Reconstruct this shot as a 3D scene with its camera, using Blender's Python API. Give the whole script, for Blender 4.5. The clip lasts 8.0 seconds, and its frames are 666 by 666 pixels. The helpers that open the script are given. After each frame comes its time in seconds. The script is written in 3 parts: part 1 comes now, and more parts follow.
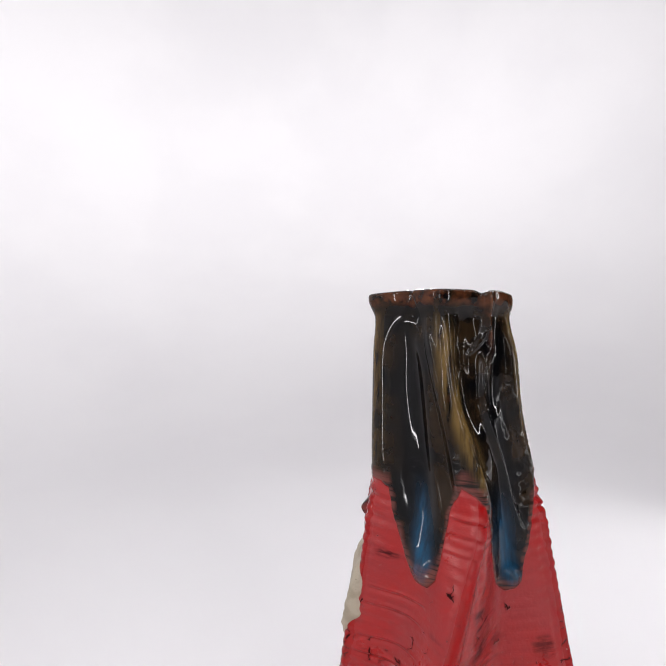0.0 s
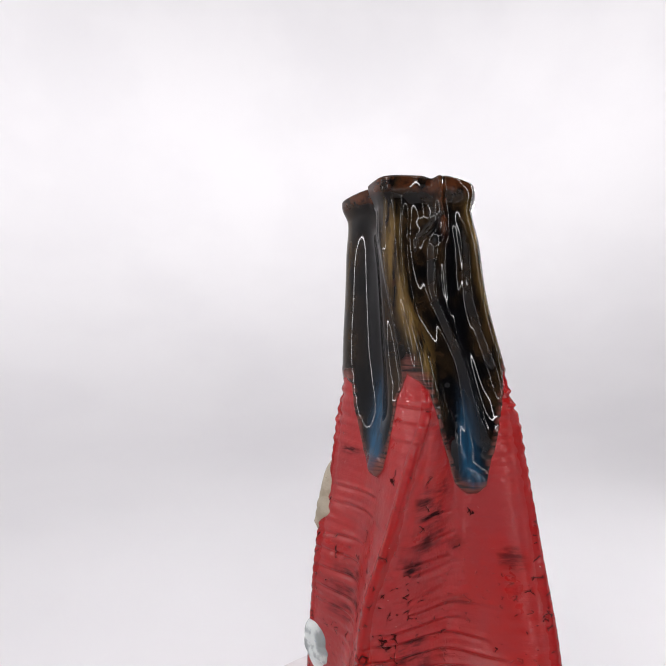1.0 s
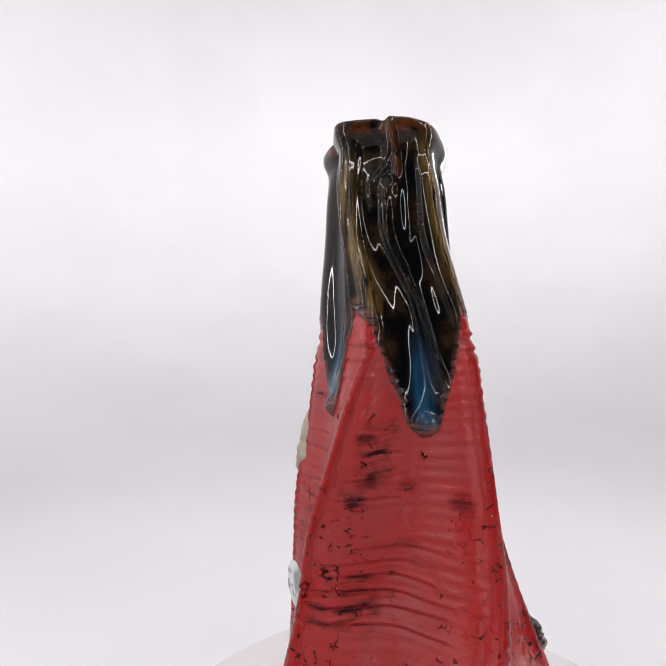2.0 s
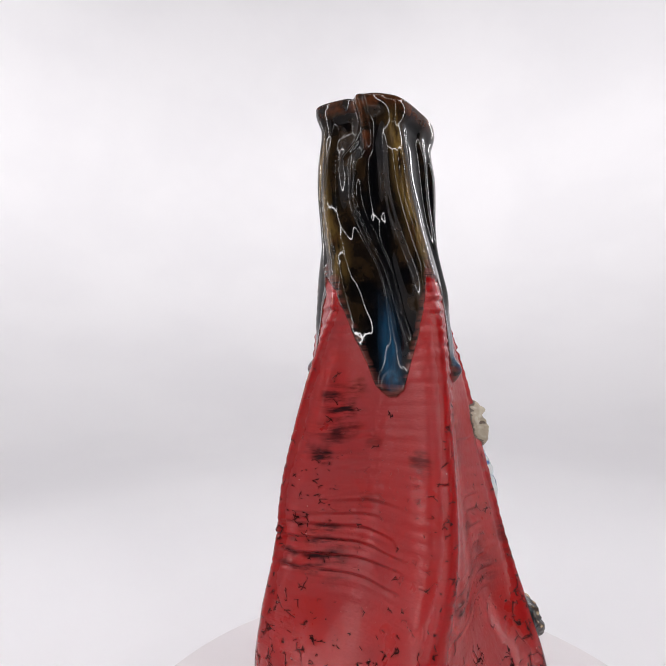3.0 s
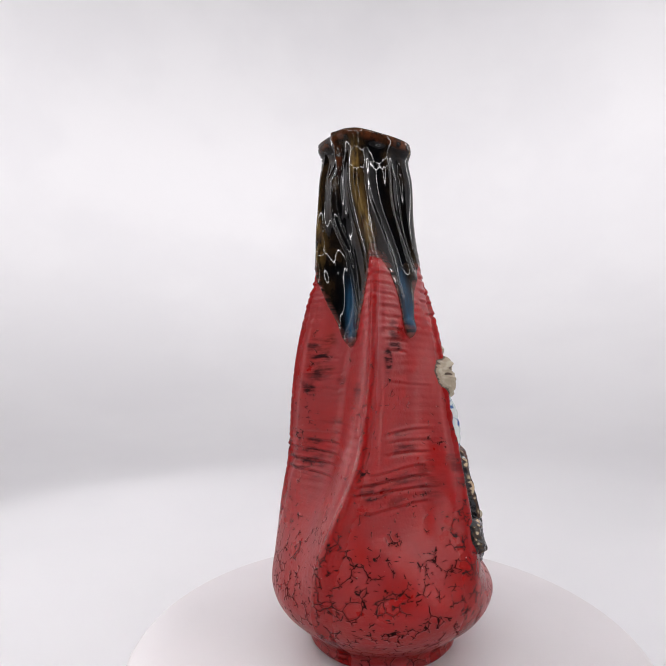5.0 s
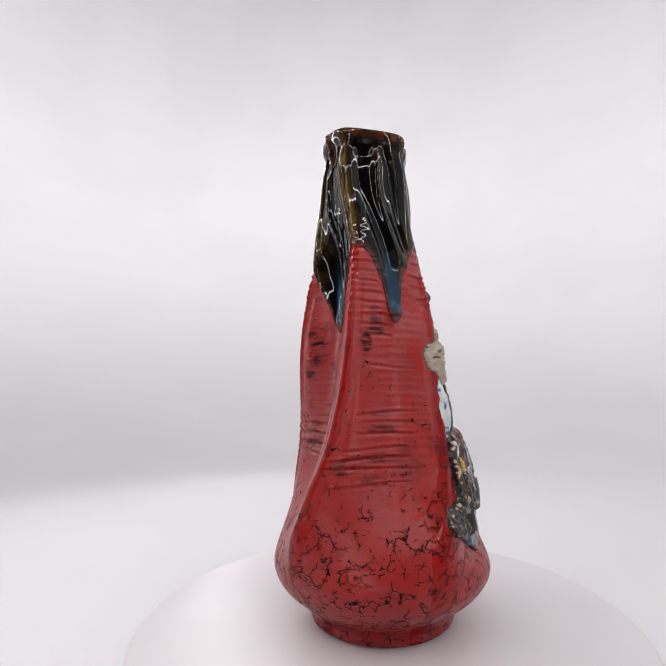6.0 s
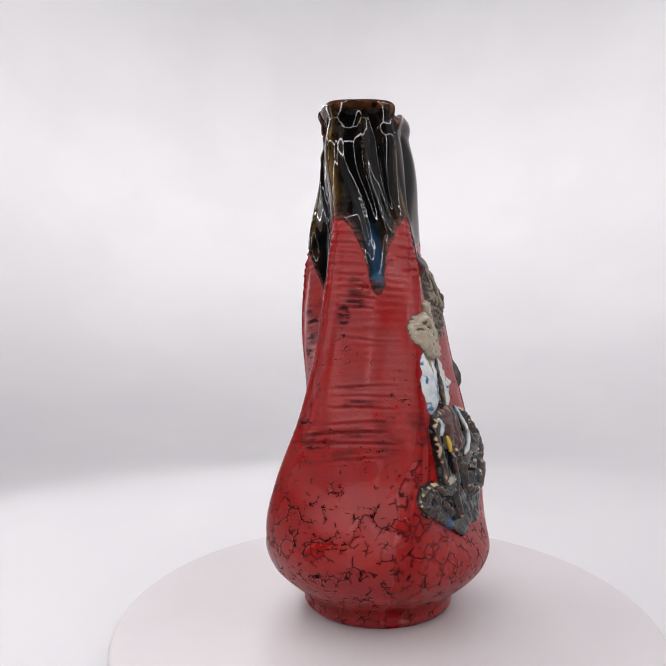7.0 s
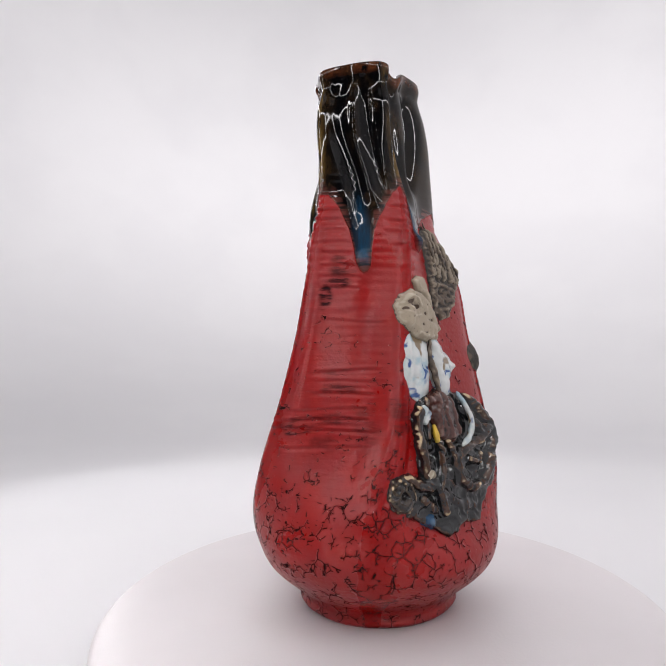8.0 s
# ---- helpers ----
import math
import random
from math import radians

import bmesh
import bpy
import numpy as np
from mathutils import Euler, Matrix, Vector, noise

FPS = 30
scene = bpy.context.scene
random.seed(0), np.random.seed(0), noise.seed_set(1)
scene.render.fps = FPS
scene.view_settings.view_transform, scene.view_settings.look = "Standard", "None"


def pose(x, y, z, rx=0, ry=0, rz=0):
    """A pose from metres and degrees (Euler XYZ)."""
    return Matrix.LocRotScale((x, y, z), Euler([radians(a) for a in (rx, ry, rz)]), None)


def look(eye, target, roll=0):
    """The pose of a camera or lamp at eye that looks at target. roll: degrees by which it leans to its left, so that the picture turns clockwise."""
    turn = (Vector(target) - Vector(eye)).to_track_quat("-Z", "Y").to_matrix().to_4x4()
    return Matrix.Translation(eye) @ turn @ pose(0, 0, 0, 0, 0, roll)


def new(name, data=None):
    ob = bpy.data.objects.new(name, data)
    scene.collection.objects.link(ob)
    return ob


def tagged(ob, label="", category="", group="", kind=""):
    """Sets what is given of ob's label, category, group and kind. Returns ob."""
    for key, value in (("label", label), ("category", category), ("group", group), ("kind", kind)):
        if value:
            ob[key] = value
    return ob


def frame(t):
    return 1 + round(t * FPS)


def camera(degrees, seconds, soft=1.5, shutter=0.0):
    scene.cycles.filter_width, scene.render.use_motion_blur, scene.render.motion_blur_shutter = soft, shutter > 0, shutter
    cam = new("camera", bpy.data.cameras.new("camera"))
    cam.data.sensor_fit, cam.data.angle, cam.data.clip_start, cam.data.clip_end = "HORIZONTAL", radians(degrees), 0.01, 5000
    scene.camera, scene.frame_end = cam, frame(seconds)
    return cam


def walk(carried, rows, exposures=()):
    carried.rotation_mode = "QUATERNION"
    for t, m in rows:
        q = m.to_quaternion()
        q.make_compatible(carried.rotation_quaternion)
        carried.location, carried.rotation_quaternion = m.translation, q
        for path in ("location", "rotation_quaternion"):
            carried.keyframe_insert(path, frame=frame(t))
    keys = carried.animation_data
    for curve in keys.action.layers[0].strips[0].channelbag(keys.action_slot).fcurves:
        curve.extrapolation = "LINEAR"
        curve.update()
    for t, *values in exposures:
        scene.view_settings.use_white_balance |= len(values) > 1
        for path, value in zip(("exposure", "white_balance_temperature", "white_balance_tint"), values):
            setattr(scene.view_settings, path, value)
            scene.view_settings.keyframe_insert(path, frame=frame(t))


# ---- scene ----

cam = camera(68.87, 8.0, soft=1.3)

# seconds, angle round the vase, distance, height, aim off the axis, pitch, roll (metres and degrees)
PATH = [
    (0, -1.17, 0.2395, 0.3031, 13.87, -3.73, -1.29),
    (0.5, 8.68, 0.2357, 0.2660, 11.60, -2.34, -1.56),
    (1, 17.31, 0.2359, 0.2450, 10.91, -0.90, -1.64),
    (1.5, 26.37, 0.2347, 0.2294, 9.04, -0.47, -1.41),
    (1.7, 29.60, 0.2337, 0.2240, 8.52, -0.30, -1.37),
    (2.8, 48.32, 0.2380, 0.1959, 6.70, 1.65, -1.27),
    (3, 51.44, 0.2402, 0.1940, 6.47, 1.63, -1.25),
    (3.5, 59.18, 0.2544, 0.1871, 6.28, 2.08, -1.23),
    (4, 65.69, 0.2748, 0.1782, 6.65, 2.61, -1.18),
    (4.5, 73.43, 0.2957, 0.1688, 6.13, 3.43, -1.15),
    (4.7, 76.85, 0.3025, 0.1644, 5.43, 3.67, -1.04),
    (5.8, 95.57, 0.3176, 0.1445, 5.01, 6.12, -1.07),
    (6, 98.70, 0.3178, 0.1390, 4.86, 6.30, -1.07),
    (6.5, 106.05, 0.3136, 0.1319, 4.87, 6.26, -1.13),
    (7, 113.66, 0.3069, 0.1246, 4.41, 6.26, -1.08),
    (7.5, 120.69, 0.2972, 0.1215, 4.52, 5.85, -1.19),
    (8, 127.87, 0.2874, 0.1209, 4.43, 5.21, -1.13),
]


def orbit(angle, dist, z, off, pitch, roll):
    a = radians(angle)
    return pose(dist * math.sin(a), -dist * math.cos(a), z, 90 + pitch, 0, angle + off) @ pose(0, 0, 0, 0, 0, roll)


walk(cam, [(t, orbit(*row)) for t, *row in PATH], exposures=((0.0, 0.12), (1.5, 0.10), (3.0, 0.06), (4.5, 0.02), (6.0, -0.06), (8.0, -0.02)))

# ---------------------------------------------------------------- light
world = bpy.data.worlds.new("dim_room")
scene.world = world
world.use_nodes = True
world.node_tree.nodes["Background"].inputs[0].default_value = (0.75, 0.74, 0.80, 1)
world.node_tree.nodes["Background"].inputs[1].default_value = 0.03


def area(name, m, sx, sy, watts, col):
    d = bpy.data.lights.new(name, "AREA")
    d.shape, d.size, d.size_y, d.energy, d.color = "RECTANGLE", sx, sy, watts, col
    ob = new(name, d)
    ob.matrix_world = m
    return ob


area("roof_light_panel", look((0.1, -0.05, 3.2), (0.1, -0.05, 0)), 4.2, 4.2, 30.0, (1.0, 0.985, 1.0))
# unseen fill lamps, added outside the tent to brighten its white cloth from behind
for az in (172, 226, 282, 336):
    a = radians(az)
    area("cloth_fill", look((3.3 * math.sin(a), -3.3 * math.cos(a), 0.25), (0, 0, 0.25)), 3.1, 3.9, 128.0, (1.0, 0.985, 1.0))
# LED strips of the photo tent's front: uprights, top and bottom rails
# copies added round the whole orbit, past the opening, for highlights in the glaze
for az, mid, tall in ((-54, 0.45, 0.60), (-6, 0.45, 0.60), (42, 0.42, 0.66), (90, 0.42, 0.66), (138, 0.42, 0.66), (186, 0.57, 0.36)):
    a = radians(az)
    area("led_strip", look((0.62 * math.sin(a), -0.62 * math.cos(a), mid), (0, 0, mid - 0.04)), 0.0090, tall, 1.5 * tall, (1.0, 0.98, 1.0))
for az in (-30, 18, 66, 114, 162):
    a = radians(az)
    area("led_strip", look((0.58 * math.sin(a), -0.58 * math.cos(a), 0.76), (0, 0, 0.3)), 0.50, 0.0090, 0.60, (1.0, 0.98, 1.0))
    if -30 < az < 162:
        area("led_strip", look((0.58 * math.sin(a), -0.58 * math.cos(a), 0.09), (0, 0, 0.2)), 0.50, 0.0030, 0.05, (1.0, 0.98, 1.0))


# ---------------------------------------------------------------- materials
class Nodes:
    """Short way to write a node material."""

    def __init__(self, name):
        self.mat = bpy.data.materials.new(name)
        self.mat.use_nodes = True
        self.tree = self.mat.node_tree
        self.bsdf = self.tree.nodes["Principled BSDF"]

    def add(self, kind, **inputs):
        node = self.tree.nodes.new(kind)
        for key, value in inputs.items():
            self.put(node.inputs[key.replace("_", " ")], value)
        return node

    def put(self, socket, value):
        if isinstance(value, bpy.types.NodeSocket):
            self.tree.links.new(value, socket)
        elif isinstance(value, tuple) and len(value) == 3 and socket.type == "RGBA":
            socket.default_value = (*value, 1)
        else:
            socket.default_value = value

    def attr(self, name):
        node = self.tree.nodes.new("ShaderNodeAttribute")
        node.attribute_name = name
        return node.outputs["Fac"]

    def coords(self, scale=(1, 1, 1)):
        tex = self.tree.nodes.new("ShaderNodeTexCoord")
        mp = self.tree.nodes.new("ShaderNodeMapping")
        self.tree.links.new(tex.outputs["Object"], mp.inputs["Vector"])
        mp.inputs["Scale"].default_value = scale
        return mp.outputs["Vector"]

    def noise(self, scale, detail=4.0, rough=0.55, vec=None, dist=0.0):
        node = self.add("ShaderNodeTexNoise", Scale=scale, Detail=detail, Roughness=rough, Distortion=dist)
        self.put(node.inputs["Vector"], vec or self.coords())
        return node.outputs["Fac"]

    def ramp(self, value, lo, hi, a=0.0, b=1.0):
        node = self.tree.nodes.new("ShaderNodeMapRange")
        node.interpolation_type = "SMOOTHSTEP"
        for key, v in (("Value", value), ("From Min", lo), ("From Max", hi), ("To Min", a), ("To Max", b)):
            self.put(node.inputs[key], v)
        return node.outputs["Result"]

    def math(self, op, a, b=0.0):
        node = self.tree.nodes.new("ShaderNodeMath")
        node.operation = op
        self.put(node.inputs[0], a)
        self.put(node.inputs[1], b)
        return node.outputs[0]

    def mix(self, fac, a, b):
        node = self.tree.nodes.new("ShaderNodeMix")
        node.data_type = "RGBA"
        self.put(node.inputs["Factor"], fac)
        self.put(node.inputs[6], a)
        self.put(node.inputs[7], b)
        return node.outputs[2]

    def blend(self, fac, a, b):
        node = self.tree.nodes.new("ShaderNodeMix")
        self.put(node.inputs["Factor"], fac)
        self.put(node.inputs[2], a)
        self.put(node.inputs[3], b)
        return node.outputs[0]

    def bump(self, height, distance, strength=1.0, normal=None):
        node = self.tree.nodes.new("ShaderNodeBump")
        self.put(node.inputs["Height"], height)
        node.inputs["Distance"].default_value = distance
        node.inputs["Strength"].default_value = strength
        if normal is not None:
            self.put(node.inputs["Normal"], normal)
        return node.outputs["Normal"]

    def done(self, color, rough, normal=None, **more):
        self.put(self.bsdf.inputs["Base Color"], color)
        self.put(self.bsdf.inputs["Roughness"], rough)
        if normal is not None:
            self.put(self.bsdf.inputs["Normal"], normal)
        for key, value in more.items():
            self.put(self.bsdf.inputs[key.replace("_", " ")], value)
        return self.mat


def vase_material():
    """Red matt-satin glaze with crazing, dark running glaze on the neck."""
    n = Nodes("vase_glaze")
    glaze, thick, blue, amber = n.attr("glaze"), n.attr("thick"), n.attr("blue"), n.attr("amber")
    pool = n.attr("pool")
    scorch, crackle, crest, rust = n.attr("scorch"), n.attr("crackle"), n.attr("crest"), n.attr("rust")
    # red body
    cloud = n.noise(34.0, 5.0, 0.6)
    fine = n.noise(420.0, 3.0, 0.6)
    streak = n.noise(1.0, 4.0, 0.6, n.coords((28, 28, 520)))
    red = n.mix(n.ramp(cloud, 0.38, 0.62), (0.260, 0.0025, 0.002), (0.230, 0.007, 0.008))
    red = n.mix(n.math("MULTIPLY", crest, 0.9), red, (0.22, 0.002, 0.002))
    red = n.mix(n.ramp(streak, 0.58, 0.78, 0.0, 0.22), red, (0.16, 0.012, 0.016))
    red = n.mix(n.ramp(fine, 0.62, 0.8, 0.0, 0.25), red, (0.16, 0.012, 0.014))
    burnt = n.math("MULTIPLY", scorch, n.ramp(n.noise(1.0, 5.0, 0.65, n.coords((75, 75, 430))), 0.36, 0.60))
    red = n.mix(burnt, red, (0.020, 0.008, 0.009))
    # crazing lines
    warp = n.tree.nodes.new("ShaderNodeVectorMath")
    warp.operation = "MULTIPLY_ADD"
    wn = n.add("ShaderNodeTexNoise", Scale=210.0, Detail=2.0)
    n.put(wn.inputs["Vector"], n.coords())
    n.put(warp.inputs[0], wn.outputs["Color"])
    warp.inputs[1].default_value = (0.0030, 0.0030, 0.0030)
    n.put(warp.inputs[2], n.coords())
    cell = n.tree.nodes.new("ShaderNodeTexVoronoi")
    cell.feature = "DISTANCE_TO_EDGE"
    cell.inputs["Scale"].default_value = 185.0
    n.put(cell.inputs["Vector"], warp.outputs[0])
    hub = n.tree.nodes.new("ShaderNodeTexVoronoi")
    hub.inputs["Scale"].default_value = 185.0
    n.put(hub.inputs["Vector"], warp.outputs[0])
    dense = n.math("MULTIPLY", crackle, 0.42)
    gate = n.math("ADD", n.math("ADD", hub.outputs["Distance"], n.math("MULTIPLY", n.noise(190.0, 2.0, 0.5), 0.95)), dense)
    line = n.math("MULTIPLY", n.ramp(cell.outputs["Distance"], 0.012, 0.042, 1.0, 0.0), n.ramp(gate, 1.49, 1.54))
    nick = n.tree.nodes.new("ShaderNodeTexVoronoi")
    nick.feature = "DISTANCE_TO_EDGE"
    nick.inputs["Scale"].default_value = 1.0
    squash = n.tree.nodes.new("ShaderNodeMapping")
    squash.inputs["Rotation"].default_value = (0.5, 0.35, 0.0)
    squash.inputs["Scale"].default_value = (150, 150, 330)
    n.put(squash.inputs["Vector"], warp.outputs[0])
    n.put(nick.inputs["Vector"], squash.outputs["Vector"])
    gate_nick = n.math("ADD", n.noise(260.0, 1.0, 0.5), n.math("MULTIPLY", n.noise(60.0, 2.0, 0.5), 0.35))
    nicks = n.math("MULTIPLY", n.ramp(nick.outputs["Distance"], 0.015, 0.056, 1.0, 0.0), n.ramp(gate_nick, 0.790, 0.825))
    line = n.math("MAXIMUM", line, n.math("MULTIPLY", nicks, n.ramp(crackle, 0.16, 0.42)))
    line = n.math("MULTIPLY", line, n.math("SUBTRACT", 1.0, glaze))
    lip = n.math("MULTIPLY", n.ramp(cell.outputs["Distance"], 0.06, 0.15, 1.0, 0.0), n.ramp(gate, 1.47, 1.54))
    red = n.mix(n.math("MULTIPLY", line, 0.97), red, (0.006, 0.004, 0.004))
    spot = n.ramp(n.noise(520.0, 1.0, 0.5), 0.79, 0.83)
    red = n.mix(n.math("MULTIPLY", spot, n.math("MULTIPLY", crackle, 0.7)), red, (0.62, 0.52, 0.46))
    # dark glaze
    flow = n.noise(1.0, 5.0, 0.6, n.coords((330, 330, 36)))
    mott = n.noise(150.0, 4.0, 0.6)
    # black kept free of brown in the hollows, also standing in for dark reflections
    dark = n.mix(n.math("MULTIPLY", n.ramp(n.noise(70.0, 4.0, 0.6), 0.40, 0.62), n.math("SUBTRACT", 1.0, pool)), (0.0014, 0.0014, 0.0018), (0.016, 0.009, 0.004))
    dark = n.mix(n.math("MULTIPLY", amber, n.ramp(flow, 0.34, 0.62)), dark, (0.165, 0.100, 0.028))
    dark = n.mix(n.math("MULTIPLY", amber, n.ramp(mott, 0.5, 0.68, 0.0, 0.75)), dark, (0.055, 0.020, 0.006))
    dark = n.mix(n.math("MULTIPLY", blue, n.ramp(flow, 0.30, 0.66, 0.35, 1.0)), dark, (0.010, 0.052, 0.105))
    dark = n.mix(n.math("MULTIPLY", rust, n.ramp(mott, 0.36, 0.58)), dark, (0.075, 0.022, 0.008))
    thin = n.mix(n.ramp(streak, 0.45, 0.6), (0.115, 0.035, 0.028), (0.012, 0.009, 0.008))
    dark = n.mix(thick, thin, dark)
    color = n.mix(glaze, red, dark)
    rough_red = n.blend(n.ramp(cloud, 0.35, 0.65), 0.27, 0.38)
    rough_red = n.blend(n.math("MULTIPLY", crest, 0.9), rough_red, 0.16)
    rough_red = n.math("ADD", rough_red, n.math("MULTIPLY", line, 0.3))
    rough = n.blend(glaze, rough_red, 0.045)
    bare = n.math("SUBTRACT", 1.0, glaze)
    height = n.math("SUBTRACT", n.math("MULTIPLY", fine, n.math("MULTIPLY", bare, 0.40)), n.math("MULTIPLY", line, 1.3))
    height = n.math("ADD", height, n.math("MULTIPLY", lip, n.math("MULTIPLY", bare, 0.55)))
    height = n.math("ADD", height, n.math("MULTIPLY", n.math("SUBTRACT", 1.0, glaze), n.math("MULTIPLY", streak, 0.28)))
    height = n.math("ADD", height, n.math("MULTIPLY", glaze, n.math("MULTIPLY", mott, 0.004)))
    return n.done(color, rough, n.bump(height, 0.00060, 1.0), IOR=1.5, Specular_IOR_Level=n.math("SUBTRACT", n.blend(glaze, n.blend(crest, 0.40, 0.24), 0.22), n.math("MULTIPLY", n.math("MULTIPLY", n.math("MAXIMUM", line, burnt), bare), 0.42)))


def clay_material(name, low, mid, high, rough=0.5, speck=(0.05, 0.035, 0.02), shine=0.0, top=(0.5, 0.85), coarse=0.7, low_to=(0.15, 0.5)):
    """Applied clay: colour by its own relief (darker in the hollows, paler on raised edges), with iron specks."""
    n = Nodes(name)
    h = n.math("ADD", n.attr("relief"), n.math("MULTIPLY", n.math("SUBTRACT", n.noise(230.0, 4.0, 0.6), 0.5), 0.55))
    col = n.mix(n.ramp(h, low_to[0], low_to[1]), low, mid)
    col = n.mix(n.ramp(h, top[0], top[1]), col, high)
    col = n.mix(n.ramp(n.noise(700.0, 2.0, 0.5), 0.66, 0.74, 0.0, 0.6), col, speck)
    grain = n.math("ADD", n.noise(900.0, 3.0, 0.6), n.math("MULTIPLY", n.noise(210.0, 3.0, 0.6), 1.5))
    return n.done(col, n.ramp(h, 0.2, 0.8, rough - shine, rough), n.bump(grain, 0.0004, coarse), Specular_IOR_Level=0.5)


def porcelain_material():
    """White glaze with cobalt splashes and a brown seam."""
    n = Nodes("blue_white_glaze")
    col = n.mix(n.ramp(n.noise(95.0, 3.0, 0.5), 0.48, 0.66), (0.50, 0.52, 0.51), (0.30, 0.40, 0.45))
    col = n.mix(n.ramp(n.noise(125.0, 2.0, 0.45, None, 0.8), 0.56, 0.67), col, (0.030, 0.075, 0.22))
    col = n.mix(n.ramp(n.attr("relief"), 0.14, 0.02), col, (0.19, 0.14, 0.085))
    return n.done(col, 0.16, n.bump(n.noise(260.0, 3.0, 0.5), 0.0004, 0.6))


def cloth_material(name, low, high):
    n = Nodes(name)
    cloud = n.noise(2.2, 3.0, 0.5)
    weave = n.noise(900.0, 2.0, 0.5)
    col = n.mix(n.ramp(cloud, 0.35, 0.65), low, high)
    n.done(col, 0.85, n.bump(weave, 0.0003, 0.25))
    through_cloth = n.tree.nodes.new("ShaderNodeBsdfTranslucent")
    n.put(through_cloth.inputs["Color"], col)
    both = n.tree.nodes.new("ShaderNodeMixShader")
    both.inputs[0].default_value = 0.24
    n.tree.links.new(n.bsdf.outputs[0], both.inputs[1])
    n.tree.links.new(through_cloth.outputs[0], both.inputs[2])
    n.tree.links.new(both.outputs[0], n.tree.nodes["Material Output"].inputs["Surface"])
    return n.mat


def turntable_material():
    n = Nodes("white_turntable_plastic")
    col = n.mix(n.ramp(n.noise(9.0, 4.0, 0.5), 0.35, 0.65), (0.62, 0.585, 0.592), (0.65, 0.615, 0.622))
    return n.done(col, 0.42, n.bump(n.noise(600.0, 2.0, 0.5), 0.0002, 0.3))


def plain(name, col, rough):
    n = Nodes(name)
    v = n.mix(n.ramp(n.noise(60.0, 3.0, 0.5), 0.35, 0.65), col, tuple(c * 0.85 for c in col))
    return n.done(v, rough)


VASE = vase_material()
BUFF = clay_material("plain_buff_clay", (0.24, 0.20, 0.145), (0.31, 0.265, 0.20), (0.38, 0.33, 0.26), 0.6, (0.12, 0.08, 0.05), 0.0, (0.6, 0.9), 0.6, (0.12, 0.34))
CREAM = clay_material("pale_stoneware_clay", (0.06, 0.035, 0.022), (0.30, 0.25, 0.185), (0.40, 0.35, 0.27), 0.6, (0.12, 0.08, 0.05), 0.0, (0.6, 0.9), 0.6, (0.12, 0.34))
TWIG = clay_material("brown_ash_clay", (0.014, 0.009, 0.006), (0.085, 0.060, 0.040), (0.22, 0.18, 0.13), 0.6, (0.03, 0.02, 0.012), 0.0, (0.55, 0.95), 0.7, (0.22, 0.50))
ROCK = clay_material("dark_rock_glaze", (0.006, 0.007, 0.008), (0.045, 0.020, 0.011), (0.46, 0.34, 0.21), 0.07, (0.02, 0.010, 0.006), 0.04, (0.66, 0.88), 0.10, (0.48, 0.62))
SHELL = clay_material("shell_glaze", (0.008, 0.008, 0.009), (0.030, 0.018, 0.012), (0.42, 0.31, 0.19), 0.14, (0.03, 0.015, 0.01), 0.05, (0.60, 0.80), 0.2, (0.3, 0.6))
COBALT = clay_material("cobalt_pool_glaze", (0.006, 0.020, 0.045), (0.012, 0.045, 0.10), (0.05, 0.11, 0.17), 0.06, (0.01, 0.02, 0.04), 0.03, (0.6, 0.9), 0.1)
UMBER = clay_material("umber_glaze", (0.008, 0.004, 0.003), (0.060, 0.020, 0.015), (0.20, 0.12, 0.10), 0.10, (0.02, 0.008, 0.006), 0.05, (0.55, 0.85), 0.12)
BLUEWHITE = porcelain_material()
YELLOW = plain("yellow_glaze", (0.52, 0.33, 0.025), 0.15)
PALEBLUE = clay_material("pale_blue_glaze", (0.20, 0.22, 0.22), (0.44, 0.47, 0.46), (0.56, 0.59, 0.58), 0.35, (0.10, 0.17, 0.25), 0.1)
CLOTH = cloth_material("white_tent_cloth", (0.80, 0.788, 0.803), (0.83, 0.818, 0.830))
DISC = turntable_material()


# ---------------------------------------------------------------- setting
def mesh_object(name, verts, faces, mat, parent=None, label=""):
    me = bpy.data.meshes.new(name)
    me.from_pydata(verts, [], faces)
    me.materials.append(mat)
    me.polygons.foreach_set("use_smooth", [True] * len(me.polygons))
    ob = new(name, me)
    if parent is not None:
        ob.parent = parent
    if label:
        ob["label"] = label
    return ob


def sweep(name, prof, az0, az1, steps, mat, wave=0.0, closed=False):
    """A profile of (radius, height) swept round the axis."""
    rng = np.random.default_rng(5)
    ph = rng.uniform(0, 6.28, 6)
    verts, faces = [], []
    m = len(prof)
    cols = steps if closed else steps + 1
    for k in range(cols):
        a = radians(az0 + (az1 - az0) * k / steps)
        for r, z in prof:
            soft = min(max((z - 0.35) / 0.8, 0), 1)
            d = wave * soft * (math.sin(5 * a + ph[0]) + 0.6 * math.sin(11 * a + ph[1] + 1.5 * z) + 0.3 * math.sin(23 * a + ph[2] + 3 * z))
            verts.append(((r + d) * math.sin(a), -(r + d) * math.cos(a), z))
    for k in range(steps):
        k2 = (k + 1) % cols
        for j in range(m - 1):
            faces.append((k * m + j, k2 * m + j, k2 * m + j + 1, k * m + j + 1))
    return mesh_object(name, verts, faces, mat)


